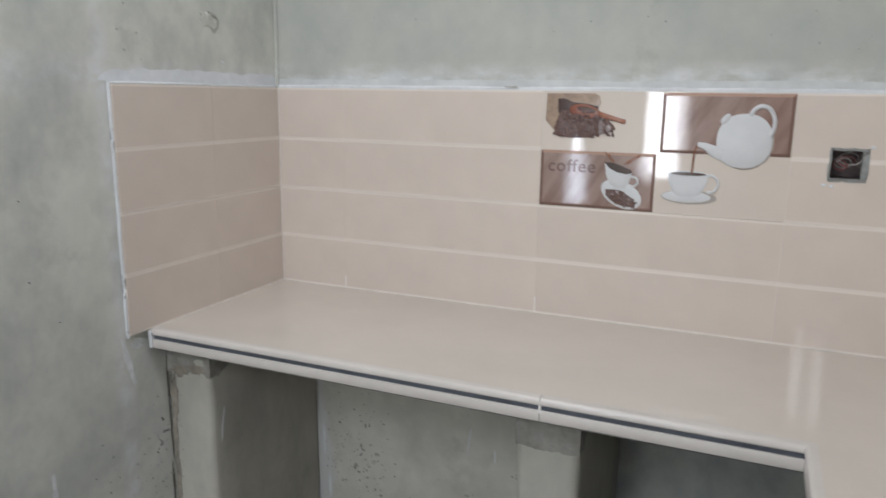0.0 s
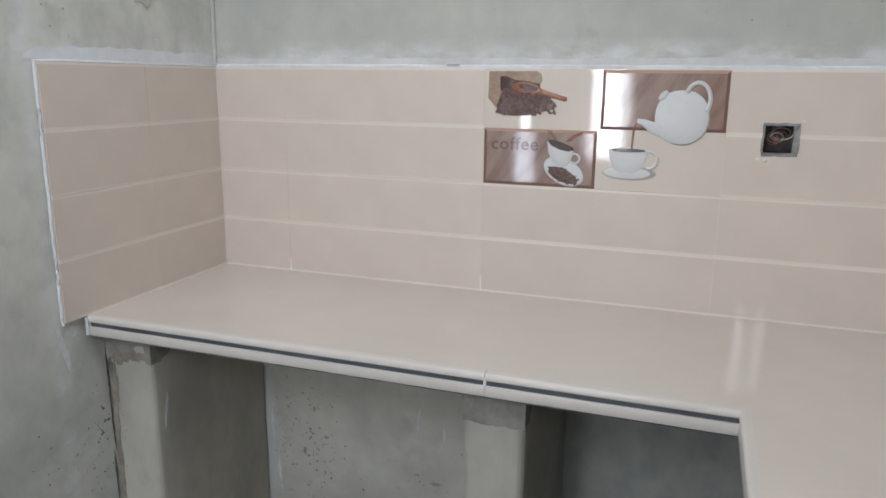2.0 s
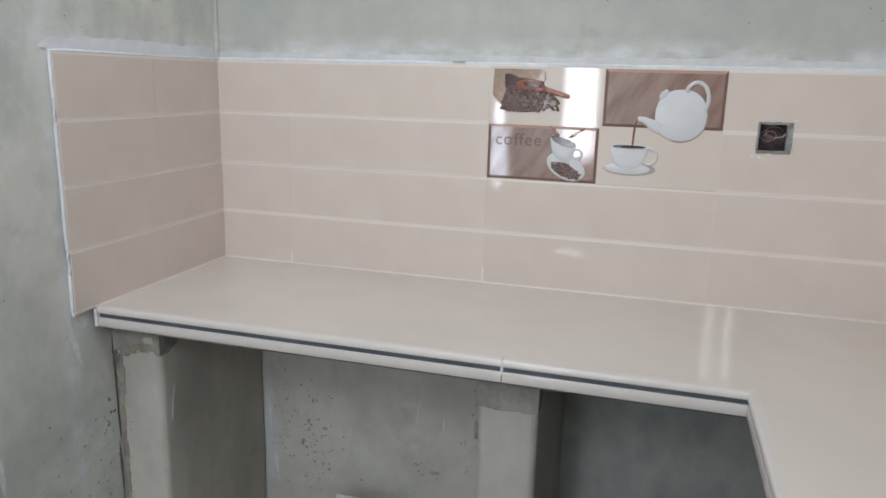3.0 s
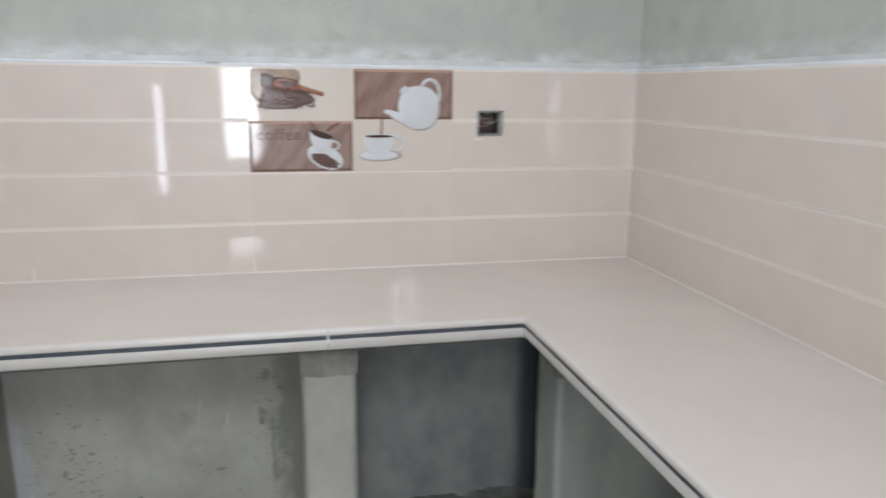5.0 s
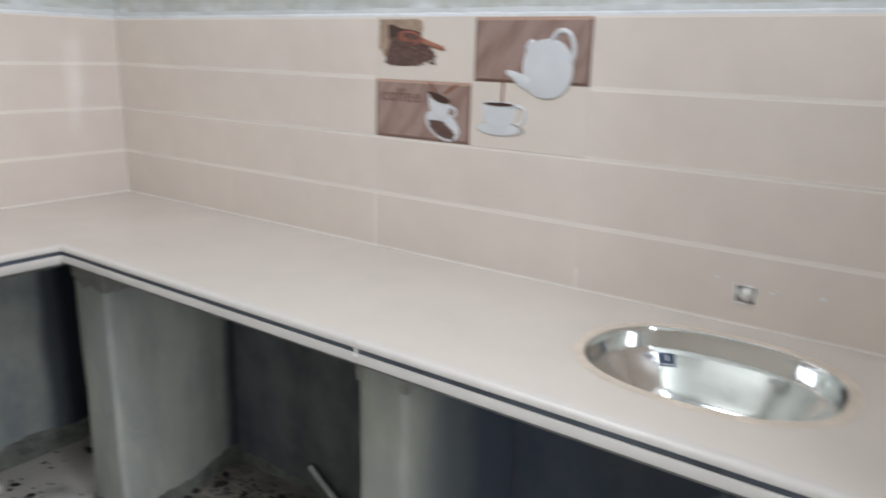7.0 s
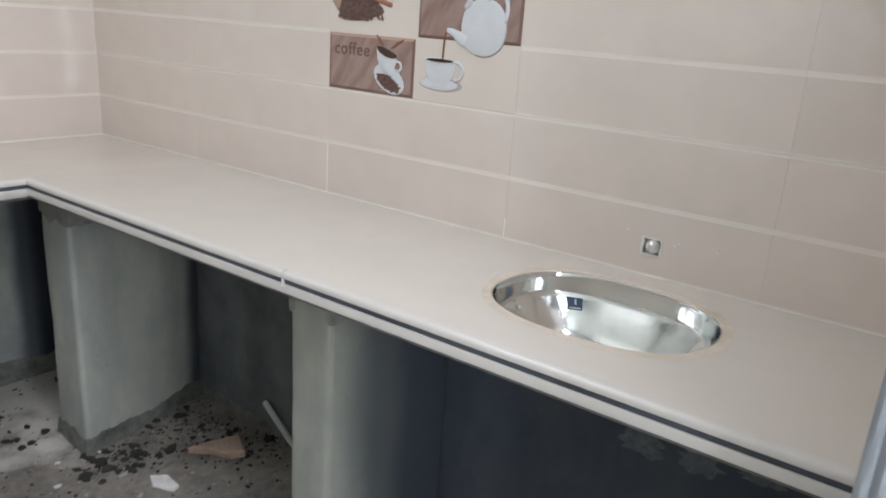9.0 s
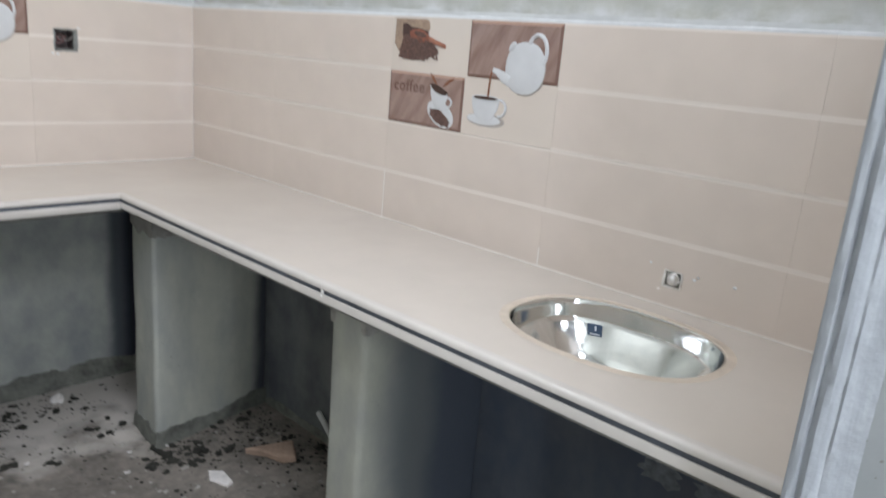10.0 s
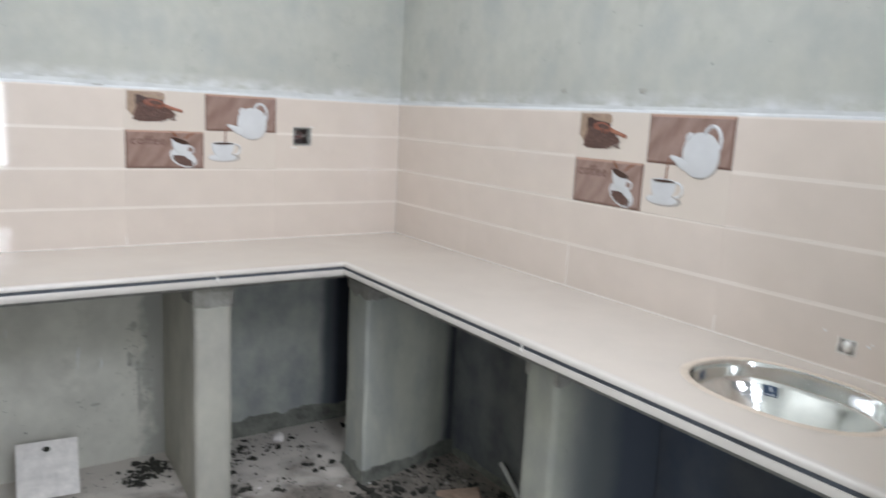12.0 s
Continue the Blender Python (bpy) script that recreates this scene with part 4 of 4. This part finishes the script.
pier([(-1.085, -0.505), (-0.950, -0.505), (-0.945, 0.012), (-1.072, 0.012)], "pale plastered pier beside the open bay", 2)
pier([(-0.475, -0.630), (-0.458, -0.43), (0.012, -0.37), (0.012, -0.548)], "plastered corner pier with a dark foot", 3, 0.066, corner_plaster)
pier([(-0.45, -1.515), (-0.45, -1.645), (0.012, -1.645), (0.012, -1.515)], "plastered grey pier under the sink run, shade painted in behind", 4, 0.055, sink_plaster)
# coats laid on the walls


def wash(name, rows, mat, parent, label):
    bm = boxes(*rows)
    part(name, bm, mat, parent, label)


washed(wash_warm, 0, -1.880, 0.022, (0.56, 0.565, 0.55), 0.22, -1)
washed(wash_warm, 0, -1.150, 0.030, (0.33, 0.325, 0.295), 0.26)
wash("bay_coat", [(-1.94, -1.05, 0.008, 0.0125, -0.02, 0.833)], wash_warm, wall_north, "stained warm grey cement wash")
# shade behind the corner pier, put into the colour in two steps
washed(wash_slate_shaded, 0, -0.36, 0.03, (0.115, 0.13, 0.15), 0.05)
washed(wash_slate_shaded, 0, -0.295, 0.025, (0.028, 0.034, 0.048), 0.03)
wash("bay_coat", [(-0.975, 0.0115, 0.008, 0.0125, -0.02, 0.833)], wash_slate_shaded, wall_north, "slate grey cement wash with the corner shade painted in")
# sink-run bays coloured dark for the shade under the worktop
wash("bay_coat", [(0.008, 0.0125, -1.545, -0.50, -0.02, 0.833)], bay_shade_brown, wall_east, "grey-brown bay wall with the shade painted in")
wash("bay_coat", [(0.008, 0.0125, -2.66, -1.615, -0.02, 0.833)], bay_shade_dark, wall_east, "dark bay wall with the worktop's shade painted in")
# the same corner shade on the east wall, coloured near black
wash("bay_coat", [(0.008, 0.0125, -0.37, 0.007, -0.02, 0.833)], corner_shade, wall_east, "blackish painted shade in the corner")
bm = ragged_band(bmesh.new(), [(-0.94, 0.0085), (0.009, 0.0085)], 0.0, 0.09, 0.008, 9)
part("foot_band", bm, foot_band_mat, wall_north, "dark olive band at the foot of the wall", soft=True)
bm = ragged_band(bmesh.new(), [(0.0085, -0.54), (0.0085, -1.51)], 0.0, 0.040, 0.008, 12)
part("foot_band", bm, foot_band_mat, wall_east, "dark olive band at the foot of the wall", soft=True)

# ---- switch box and pipe stub ----
sb = tagged(new("switch_box"), "empty metal switch box with loose wires in the tiles", "switch box")
sb.matrix_world = NORTH @ pose(HX0, HZ0, 0)
w, h = HX1 - HX0, HZ1 - HZ0
part("box", boxes((0.002, 0.004, 0.002, h - 0.002, -0.085, -0.001), (w - 0.004, w - 0.002, 0.002, h - 0.002, -0.085, -0.001), (0.004, w - 0.004, 0.002, 0.004, -0.085, -0.001),
                  (0.004, w - 0.004, h - 0.004, h - 0.002, -0.085, -0.001), (0.004, w - 0.004, 0.004, h - 0.004, -0.085, -0.083)), box_metal, sb)
bm = boxes((0.0, w, -0.002, 0.007, -0.012, 0.0014), (0.0, w, h - 0.005, h + 0.001, -0.012, 0.0014), (-0.001, 0.004, 0.007, h - 0.005, -0.012, 0.0014), (w - 0.012, w + 0.001, 0.007, h - 0.005, -0.012, 0.0014))
roughened(bm, 4, 0.0030, 80)
part("rim", bm, box_rim, sb, "chipped grey metal and mortar rim")
rnd = random.Random(4)
for i, mt in enumerate((wire_red, wire_pale, wire_red, wire_pale)):
    p0 = Vector((0.02 + 0.012 * i, 0.03 + 0.005 * i, -0.08))
    pts = [p0 + Vector(((0.013 + 0.003 * i) * math.cos(k * 0.5 + i * 1.7) + 0.006 - 0.006 * i, (0.011 + 0.002 * (i % 2)) * math.sin(k * 0.5 + i * 1.7) + 0.004, 0.0045 * k)) for k in range(16)]
    part("wire", tube(bmesh.new(), pts, 0.0015, 6), mt, sb, "loose coiled insulated wire", soft=True)
for x, y in ((-0.006, -0.010), (0.010, -0.012), (w + 0.006, h + 0.004)):
    bm = plate(bmesh.new(), arc(x, y, 0.006, 0.004, 0, 300, 7), -0.002, 0.0014, 0.7)
    part("mortar_dab", bm, mortar, sb)

pit_grey = material("grey_hole_mortar", (0.24, 0.23, 0.215), 0.9, spread=0.3, grain=80, stain=30, bump=0.4)
rim_white = material("chipped_white_edge", (0.72, 0.69, 0.65), 0.8, spread=0.15, grain=90, stain=30, bump=0.3)
pipe = tagged(new("water_pipe_stub"), "capped metal tap connection in a chipped tile hole", "pipe stub")
pipe.matrix_world = EAST @ pose(2.147, 0.966, 0)
part("plug_bed", boxes((-0.027, 0.027, -0.022, 0.022, -0.011, -0.006)), pit_grey, pipe, "rough mortar in the hole")
bm = bmesh.new()
rr = [[bm.verts.new((r * math.cos(2 * math.pi * k / 20) + 0.002, r * math.sin(2 * math.pi * k / 20) + 0.001, z)) for k in range(20)]
      for r, z in ((0.0155, -0.010), (0.0155, 0.002), (0.0148, 0.0035), (0.0125, 0.0040), (0.0118, 0.0085), (0.0100, 0.0115), (0.0065, 0.0135), (0.0025, 0.0142))]
for a, b in zip(rr, rr[1:]):
    for k in range(20):
        bm.faces.new((a[k], a[(k + 1) % 20], b[(k + 1) % 20], b[k]))
bm.faces.new(rr[-1])
part("socket", bm, brass, pipe, soft=True)
bm = boxes((-0.022, 0.020, -0.021, -0.017, -0.004, 0.0012), (-0.020, 0.019, 0.016, 0.019, -0.004, 0.0012), (-0.023, -0.018, -0.017, 0.016, -0.004, 0.0012), (0.018, 0.022, -0.017, 0.016, -0.004, 0.0012))
roughened(bm, 3, 0.0025, 80)
part("chipped_rim", bm, rim_white, pipe, "chipped white mortar rim")

# ---- loose things on the floor ----
slab = part("loose_tile", bevelled(boxes((0, 0.205, 0, 0.02, 0, 0.205)), 0.002, 2), chip_white, None, m=pose(-1.625, -0.178, FLOOR + 0.008, -26, 1, -4))
tagged(slab, "dusty white tile offcut leaning on the wall", "tile")
part("stain", plate(bmesh.new(), arc(0.10, 0.175, 0.013, 0.010, 0, 320, 10), 0.0, 0.004), soil, slab, "dark blot", m=pose(0, 0, 0, 90, 0, 0))
stick = part("plastic_pipe", tube(bmesh.new(), [(-0.01, -0.92, 0.12), (-0.045, -1.08, 0.06), (-0.10, -1.30, FLOOR + 0.012)], 0.010, 10), plastic, None, soft=True)
tagged(stick, "thin white plastic pipe offcut leaning on the wall", "pipe")


def shard(name, outline, thick, m, mat, label, cat="fragment"):
    bm = prism(bmesh.new(), outline, 0, thick)
    bmesh.ops.recalc_face_normals(bm, faces=bm.faces)
    bevelled(bm, thick * 0.18, 1)
    for v in bm.verts:
        v.co += noise.noise_vector(v.co * 40) * 0.003
    ob = part(name, bm, mat, None, m=m)
    return tagged(ob, label, cat)


shard("brick_fragment", [(-0.10, 0.03), (0.07, 0.05), (0.08, -0.05), (0.03, -0.045), (-0.03, 0.0)], 0.03, pose(-0.20, -0.92, FLOOR + 0.002, 4, -5, -36), terracotta, "broken terracotta brick fragment on the floor")
shard("tile_chip", [(-0.05, 0.02), (0.0, 0.03), (0.055, -0.005), (0.05, -0.03), (-0.02, -0.02)], 0.012, pose(-0.41, -0.925, FLOOR + 0.002, 5, 0, -60), chip_white, "broken white tile chip on the dusty floor")
shard("brick_fragment", [(-0.025, 0.0), (0.0, 0.02), (0.03, 0.01), (0.02, -0.02), (-0.015, -0.02)], 0.015, pose(-0.60, -1.06, FLOOR + 0.002, 0, 6, 20), terracotta, "small red brick bit on the dusty floor")
lump = part("mortar_lump", bmesh.new(), chip_white, None, m=pose(-0.62, -0.11, FLOOR + 0.018))
_bm = bmesh.new()
bmesh.ops.create_icosphere(_bm, subdivisions=3, radius=0.024)
for v in _bm.verts:
    v.co += noise.noise_vector(v.co * 60) * 0.012
    v.co.z *= 0.8
_bm.to_mesh(lump.data)
_bm.free()
tagged(lump, "crumbly white lump of mortar near the wall", "lump")
rnd = random.Random(11)
chip = shard("rubble_chip", [(-0.022, 0.0), (-0.005, 0.016), (0.02, 0.009), (0.017, -0.013), (-0.008, -0.015)], 0.009, pose(-0.75, -0.85, FLOOR + 0.002), chip_white, "pale chip of mortar lying on the floor")
for i in range(16):
    c = copy_thing(chip, pose(rnd.uniform(-1.0, -0.15), rnd.uniform(-1.5, -0.1), FLOOR + 0.003, rnd.uniform(-12, 12), rnd.uniform(-12, 12), rnd.uniform(0, 360)))
    s = rnd.uniform(0.3, 0.75)
    c.scale = (s, s, s)

ICO = [(0, 0, 1)] + [(0.894 * math.cos(k * 1.2566), 0.894 * math.sin(k * 1.2566), 0.447) for k in range(5)] + [(0.894 * math.cos(k * 1.2566 + 0.628), 0.894 * math.sin(k * 1.2566 + 0.628), -0.447) for k in range(5)] + [(0, 0, -1)]
ICF = [(0, 1 + k, 1 + (k + 1) % 5) for k in range(5)] + [(1 + k, 6 + k, 1 + (k + 1) % 5) for k in range(5)] + [(1 + (k + 1) % 5, 6 + k, 6 + (k + 1) % 5) for k in range(5)] + [(11, 6 + (k + 1) % 5, 6 + k) for k in range(5)]


def scatter(name, spots, seed, mat, label, size):
    """Small lumps strewn round spots: (x, y, reach, how many)."""
    rnd = random.Random(seed)
    verts, faces = [], []
    for x, y, reach, n in spots:
        for _ in range(n):
            px, py, s = x + rnd.gauss(0, reach), y + rnd.gauss(0, reach), size * (0.22 + 1.2 * rnd.random() ** 3)
            if px > -0.01 or py > -0.01 or px < -2.0:
                continue
            a, k = rnd.uniform(0, 6.28), len(verts)
            sx, sy, sz = s * rnd.uniform(0.8, 2.0), s, s * rnd.uniform(0.4, 0.8)
            for vx, vy, vz in ICO:
                j = rnd.uniform(0.55, 1.35)
                lx, ly = vx * sx * j, vy * sy * j
                verts.append((px + lx * math.cos(a) - ly * math.sin(a), py + lx * math.sin(a) + ly * math.cos(a), FLOOR + vz * sz * j + sz * 0.45))
            faces += [tuple(q + k for q in f) for f in ICF]
    me = bpy.data.meshes.new(name)
    me.from_pydata(verts, [], faces)
    ob = part(name, me, mat, None)
    return tagged(ob, label, "debris", kind="stuff")


scatter("soil_clumps", [(-0.90, -0.10, 0.03, 16), (-0.80, -0.13, 0.05, 24), (-0.90, -0.26, 0.04, 14), (-0.62, -0.15, 0.05, 14), (-0.50, -0.72, 0.05, 26), (-0.40, -0.75, 0.06, 34), (-0.25, -0.74, 0.08, 30),
                        (-0.12, -0.70, 0.06, 26), (-0.08, -0.95, 0.06, 20), (-0.78, -0.50, 0.05, 12), (-0.52, -0.40, 0.05, 16), (-0.30, -0.15, 0.15, 20), (-0.90, -0.45, 0.03, 12), (-0.35, -1.9, 0.25, 30)],
        21, soil, "dark clumps of soil and moss strewn on the floor", 0.0125)
scatter("soil_heap", [(-1.155, -0.11, 0.035, 130), (-1.20, -0.16, 0.04, 50)], 24, soil, "small heap of dark soil beside a pier", 0.0125)
scatter("soil_crumbs", [(-0.7, -0.3, 0.25, 160), (-0.35, -0.85, 0.22, 200), (-0.8, -0.9, 0.35, 140), (-1.3, -0.2, 0.15, 60), (-0.16, -0.68, 0.09, 320), (-0.08, -0.95, 0.09, 260), (-0.42, -0.68, 0.06, 160), (-0.6, -0.08, 0.12, 180), (-0.85, -0.12, 0.06, 120)], 25, soil, "fine dark crumbs of soil on the floor", 0.0045)
scatter("rubble_grains", [(-0.6, -0.5, 0.35, 160), (-0.4, -1.0, 0.3, 160), (-1.4, -0.2, 0.2, 60), (-0.9, -1.1, 0.4, 90)], 22, rubble, "pale grains of mortar and rubble on the floor", 0.0065)


# ---- marks on the plaster ----
def daub(name, parent, basis, outline, mat, label, proud=0.0012):
    """A thin smear or blot lying on a wall."""
    part(name, plate(bmesh.new(), outline, 0, proud, 0.85), mat, parent, label, m=basis, soft=True)


def ragged(cx, cy, rx, ry, seed, n=18, tilt=0.0):
    rnd = random.Random(seed)
    c, s_ = math.cos(radians(tilt)), math.sin(radians(tilt))
    out = []
    for k in range(n):
        a, r = 2 * math.pi * k / n, rnd.uniform(0.65, 1.2)
        x, y = rx * r * math.cos(a), ry * r * math.sin(a)
        out.append((cx + c * x - s_ * y, cy + s_ * x + c * y))
    return out


for w_, b_, x_, h_ in ((wall_north, NORTH, -1.2, 0.045), (wall_east, EAST, 1.18, 0.146), (wall_east, EAST, 1.78, 0.05), (wall_north, NORTH, -1.8, 0.04)):
    part("joint", boxes((x_ - 0.0013, x_ + 0.0013, TOP + 0.001, TOP + h_, -0.002, 0.0004)), grout, w_, m=b_)
lime = material("splashed_lime_white", (0.64, 0.65, 0.65), 0.85, spread=0.2, grain=60, stain=20, bump=0.3)
blot = material("dark_damp_blot", (0.35, 0.34, 0.305), 0.9, spread=0.4, grain=60, stain=20, bump=0.3)
scuff = material("grey_scuffed_cement", (0.15, 0.165, 0.185), 0.85, spread=0.4, grain=60, stain=25, bump=0.4)
BAY = NORTH @ pose(0, 0, -0.0083)          # face of the washes on the north wall
PLAST_N, PLAST_E = NORTH @ pose(0, 0, -0.0122), EAST @ pose(0, 0, -0.0122)
PLAST_W = WEST @ pose(0, 0, -0.0122)
PIER_SIDE = Matrix(((0, 0, 1, -1.9035), (1, 0, 0, 0), (0, 1, 0, 0), (0, 0, 0, 1)))
for x, y, rx, ry, tl, sd in ((-1.386, 0.468, 0.0035, 0.055, -6, 1), (-1.304, 0.437, 0.0035, 0.024, 0, 2), (-1.62, 0.60, 0.002, 0.02, 5, 3), (-1.895, 0.38, 0.004, 0.07, 2, 4), (-1.875, 0.20, 0.006, 0.06, 4, 14)):
    daub("lime_drip", wall_north, BAY, ragged(x, y, rx, ry, sd, 14, tl), lime, "dried white lime drip")
for x, y, rx, ry, sd in ((-1.185, 0.57, 0.016, 0.022, 5), (-1.20, 0.44, 0.010, 0.035, 6), (-1.168, 0.33, 0.005, 0.16, 7), (-1.16, 0.25, 0.012, 0.05, 15), (-1.33, 0.27, 0.020, 0.007, 8), (-1.39, 0.29, 0.010, 0.005, 9), (-1.70, 0.36, 0.012, 0.006, 16), (-1.78, 0.30, 0.006, 0.012, 17), (-1.74, 0.45, 0.005, 0.009, 18)):
    daub("damp_blot", wall_north, BAY, ragged(x, y, rx, ry, sd), blot, "dark damp blot")
daub("lime_drip", wall_north, PIER_SIDE, ragged(-0.462, 0.63, 0.006, 0.045, 10, 14, -12), lime, "dried white lime drip")
for y, z, r, sd in ((1.083, 1.566, 0.011, 11), (1.434, 1.566, 0.012, 12)):
    daub("damp_blot", wall_east, PLAST_E, ragged(y, z, r * 1.4, r, sd), blot, "dark smudge on the plaster")
for y, z, rx, ry, sd in ((2.19, 0.50, 0.06, 0.035, 21), (2.33, 0.505, 0.05, 0.03, 22), (2.45, 0.52, 0.05, 0.012, 23)):
    daub("scuff", wall_east, EAST @ pose(0, 0, -0.0083), ragged(y, z, rx, ry, sd, 22), scuff, "scuffed grey patch", 0.0008)
trowel = material("raised_trowel_patch", (0.50, 0.50, 0.455), 0.9, spread=0.25, grain=40, stain=10, bump=0.5)
daub("trowel_patch", wall_west, PLAST_W, ragged(-0.275, 1.668, 0.045, 0.022, 31, 22, -18), trowel, "raised trowel patch", 0.003)
daub("trowel_patch", wall_west, PLAST_W, ragged(-0.262, 1.684, 0.022, 0.004, 32, 16, -20), blot, "dark scratch", 0.004)
for y, z, rx, ry, tl, sd in ((-0.63, 0.83, 0.010, 0.07, 12, 52), (-0.60, 0.87, 0.02, 0.015, 0, 53), (-0.86, 0.60, 0.006, 0.05, 0, 54)):
    daub("mortar_smear", wall_west, PLAST_W, ragged(y, z, rx, ry, sd, 26, tl), lime, "wiped white mortar smear", 0.0009)
for x, z, rx, sd in ((-1.288, 1.5085, 0.022, 61),):
    daub("open_joint", wall_north, NORTH @ pose(0, 0, 0.001), ragged(x, z, rx, 0.0022, sd, 14), blot, "dark open joint over the tiles", 0.0012)


def pits(parent, basis, x0, x1, y0, y1, n, seed, size, mat=None, label="small dark pits in the plaster"):
    """A cluster of small hollows, denser towards its middle."""
    rnd = random.Random(seed)
    bm = bmesh.new()
    for _ in range(n):
        x, y = x0 + (x1 - x0) * (rnd.random() + rnd.random()) / 2, y0 + (y1 - y0) * (rnd.random() + rnd.random()) / 2
        r = size * (0.3 + rnd.random() ** 2)
        k, tl = rnd.uniform(0.5, 1.6), rnd.uniform(0, 180)
        out, c, s_ = [], math.cos(tl), math.sin(tl)
        for q in range(7):
            a, f = 2 * math.pi * q / 7, rnd.uniform(0.7, 1.2) * r
            px, py = f * k * math.cos(a), f * math.sin(a)
            out.append(bm.verts.new((x + c * px - s_ * py, y + s_ * px + c * py, 0.0005)))
        bm.faces.new(out)
    ob = part("pits", bm, mat or pit_mat, parent, label, m=basis)
    return ob


pit_mat = material("dark_pit", (0.17, 0.168, 0.155), 0.95, spread=0.4, grain=80, stain=30, bump=0.0)
END = Matrix(((0, 0, -1, -0.6855), (-1, 0, 0, 0), (0, 1, 0, 0), (0, 0, 0, 1)))
pits(wall_west, PLAST_W, -0.80, -0.52, 0.15, 0.72, 70, 71, 0.0024)
pits(wall_west, PLAST_W, -1.5, -0.7, 0.5, 1.9, 20, 72, 0.0022)
pits(wall_north, BAY, -1.90, -1.55, 0.05, 0.62, 130, 73, 0.0026)
pits(wall_north, BAY, -1.26, -1.08, 0.10, 0.65, 90, 74, 0.0026)
pits(wall_north, BAY, -1.55, -1.2, 0.05, 0.4, 40, 75, 0.0024)
pits(wall_partition, END, 2.70, 2.79, 0.95, 1.25, 150, 76, 0.0022)
pits(wall_partition, END, 2.68, 2.79, 0.3, 1.8, 60, 77, 0.0018)
pits(wall_north, PLAST_N, -0.55, -0.05, 1.56, 1.75, 22, 78, 0.0018)
pits(wall_north, PLAST_N, -1.9, -0.6, 1.56, 1.8, 14, 79, 0.0018)
pits(wall_east, PLAST_E, 0.1, 2.4, 1.56, 1.9, 18, 80, 0.002)

# the crack between the first pier and the wall, with dirt and pits along it
crack = material("dark_dirty_crack", (0.13, 0.118, 0.10), 0.95, spread=0.4, grain=80, stain=20, bump=0.3)
dirt = material("brown_dirt_stain", (0.26, 0.235, 0.195), 0.95, spread=0.45, grain=50, stain=18, bump=0.3)
for z, h, sd in ((0.74, 0.07, 91), (0.60, 0.09, 92), (0.45, 0.08, 93), (0.30, 0.09, 94), (0.14, 0.10, 95)):
    daub("crack", wall_west, PLAST_W, ragged(-0.5085 + 0.002 * (sd % 3), z, 0.0035, h, sd, 30, 1), crack, "dark dirty crack beside the pier", 0.0010)
FRONT = Matrix(((1, 0, 0, 0), (0, 0, -1, -0.5055), (0, 1, 0, 0), (0, 0, 0, 1)))
for x, z, rx, ry, sd in ((-2.0, 0.775, 0.030, 0.018, 96), (-1.945, 0.785, 0.030, 0.016, 97), (-2.024, 0.70, 0.013, 0.07, 98), (-2.027, 0.58, 0.011, 0.08, 99), (-2.026, 0.45, 0.010, 0.09, 100), (-2.027, 0.30, 0.009, 0.09, 130), (-2.025, 0.15, 0.011, 0.09, 131)):
    daub("dirt_stain", wall_west, FRONT, ragged(x, z, rx, ry, sd, 30), dirt, "brown dirt under the slab", 0.0015)
pits(wall_west, PLAST_W, -0.60, -0.50, 0.25, 0.72, 60, 101, 0.0024)
pits(wall_west, PLAST_W, -0.56, -0.505, 0.50, 0.68, 14, 102, 0.0040)
pits(wall_west, FRONT @ pose(0, 0, 0.0012), -2.035, -1.99, 0.30, 0.80, 40, 103, 0.0022, dirt)
# blistered whitish corner of the first bay
pits(wall_north, BAY @ pose(0, 0, 0.0006), -1.90, -1.80, 0.05, 0.60, 90, 104, 0.0026, blot)
pits(wall_north, BAY, -1.80, -1.66, 0.15, 0.42, 60, 105, 0.0040, blot)
# specks of mortar on the sink splashback
for y, z, r, sd in ((2.285, 0.985, 0.0035, 121), (2.196, 0.978, 0.003, 122), (2.09, 0.992, 0.003, 123), (2.203, 0.985, 0.0022, 124)):
    daub("mortar_speck", wall_east, EAST, ragged(y, z, r * 1.5, r, sd, 10), mortar, "dried speck of mortar", 0.001)
# skim wiped along the tops of the tiles
wiped = material("wiped_white_skim", (0.70, 0.715, 0.74), 0.85, spread=0.14, grain=30, stain=7, bump=0.2)
wiped_grey = material("wiped_pale_grey_skim", (0.58, 0.59, 0.585), 0.85, spread=0.16, grain=30, stain=7, bump=0.2)
part("wiped_skim", ragged_band(bmesh.new(), [(WX, -0.655), (WX, 0.06)], 1.506, 0.030, 0.0010, 61), wiped, wall_west, "white skim wiped along the tile tops", soft=True)
part("wiped_skim", ragged_band(bmesh.new(), [(-2.09, NY), (0.06, NY)], 1.506, 0.020, 0.0012, 62), wiped_grey, wall_north, "pale skim wiped along the tile tops", soft=True)
part("wiped_skim", ragged_band(bmesh.new(), [(EX, 0.06), (EX, -2.62)], 1.506, 0.014, 0.0012, 63), wiped_grey, wall_east, "pale skim wiped along the tile tops", soft=True)
daub("mortar_speck", wall_west, PLAST_W, ragged(-0.235, 1.565, 0.010, 0.003, 145, 9, -25), wiped, "dried speck of mortar", 0.0015)
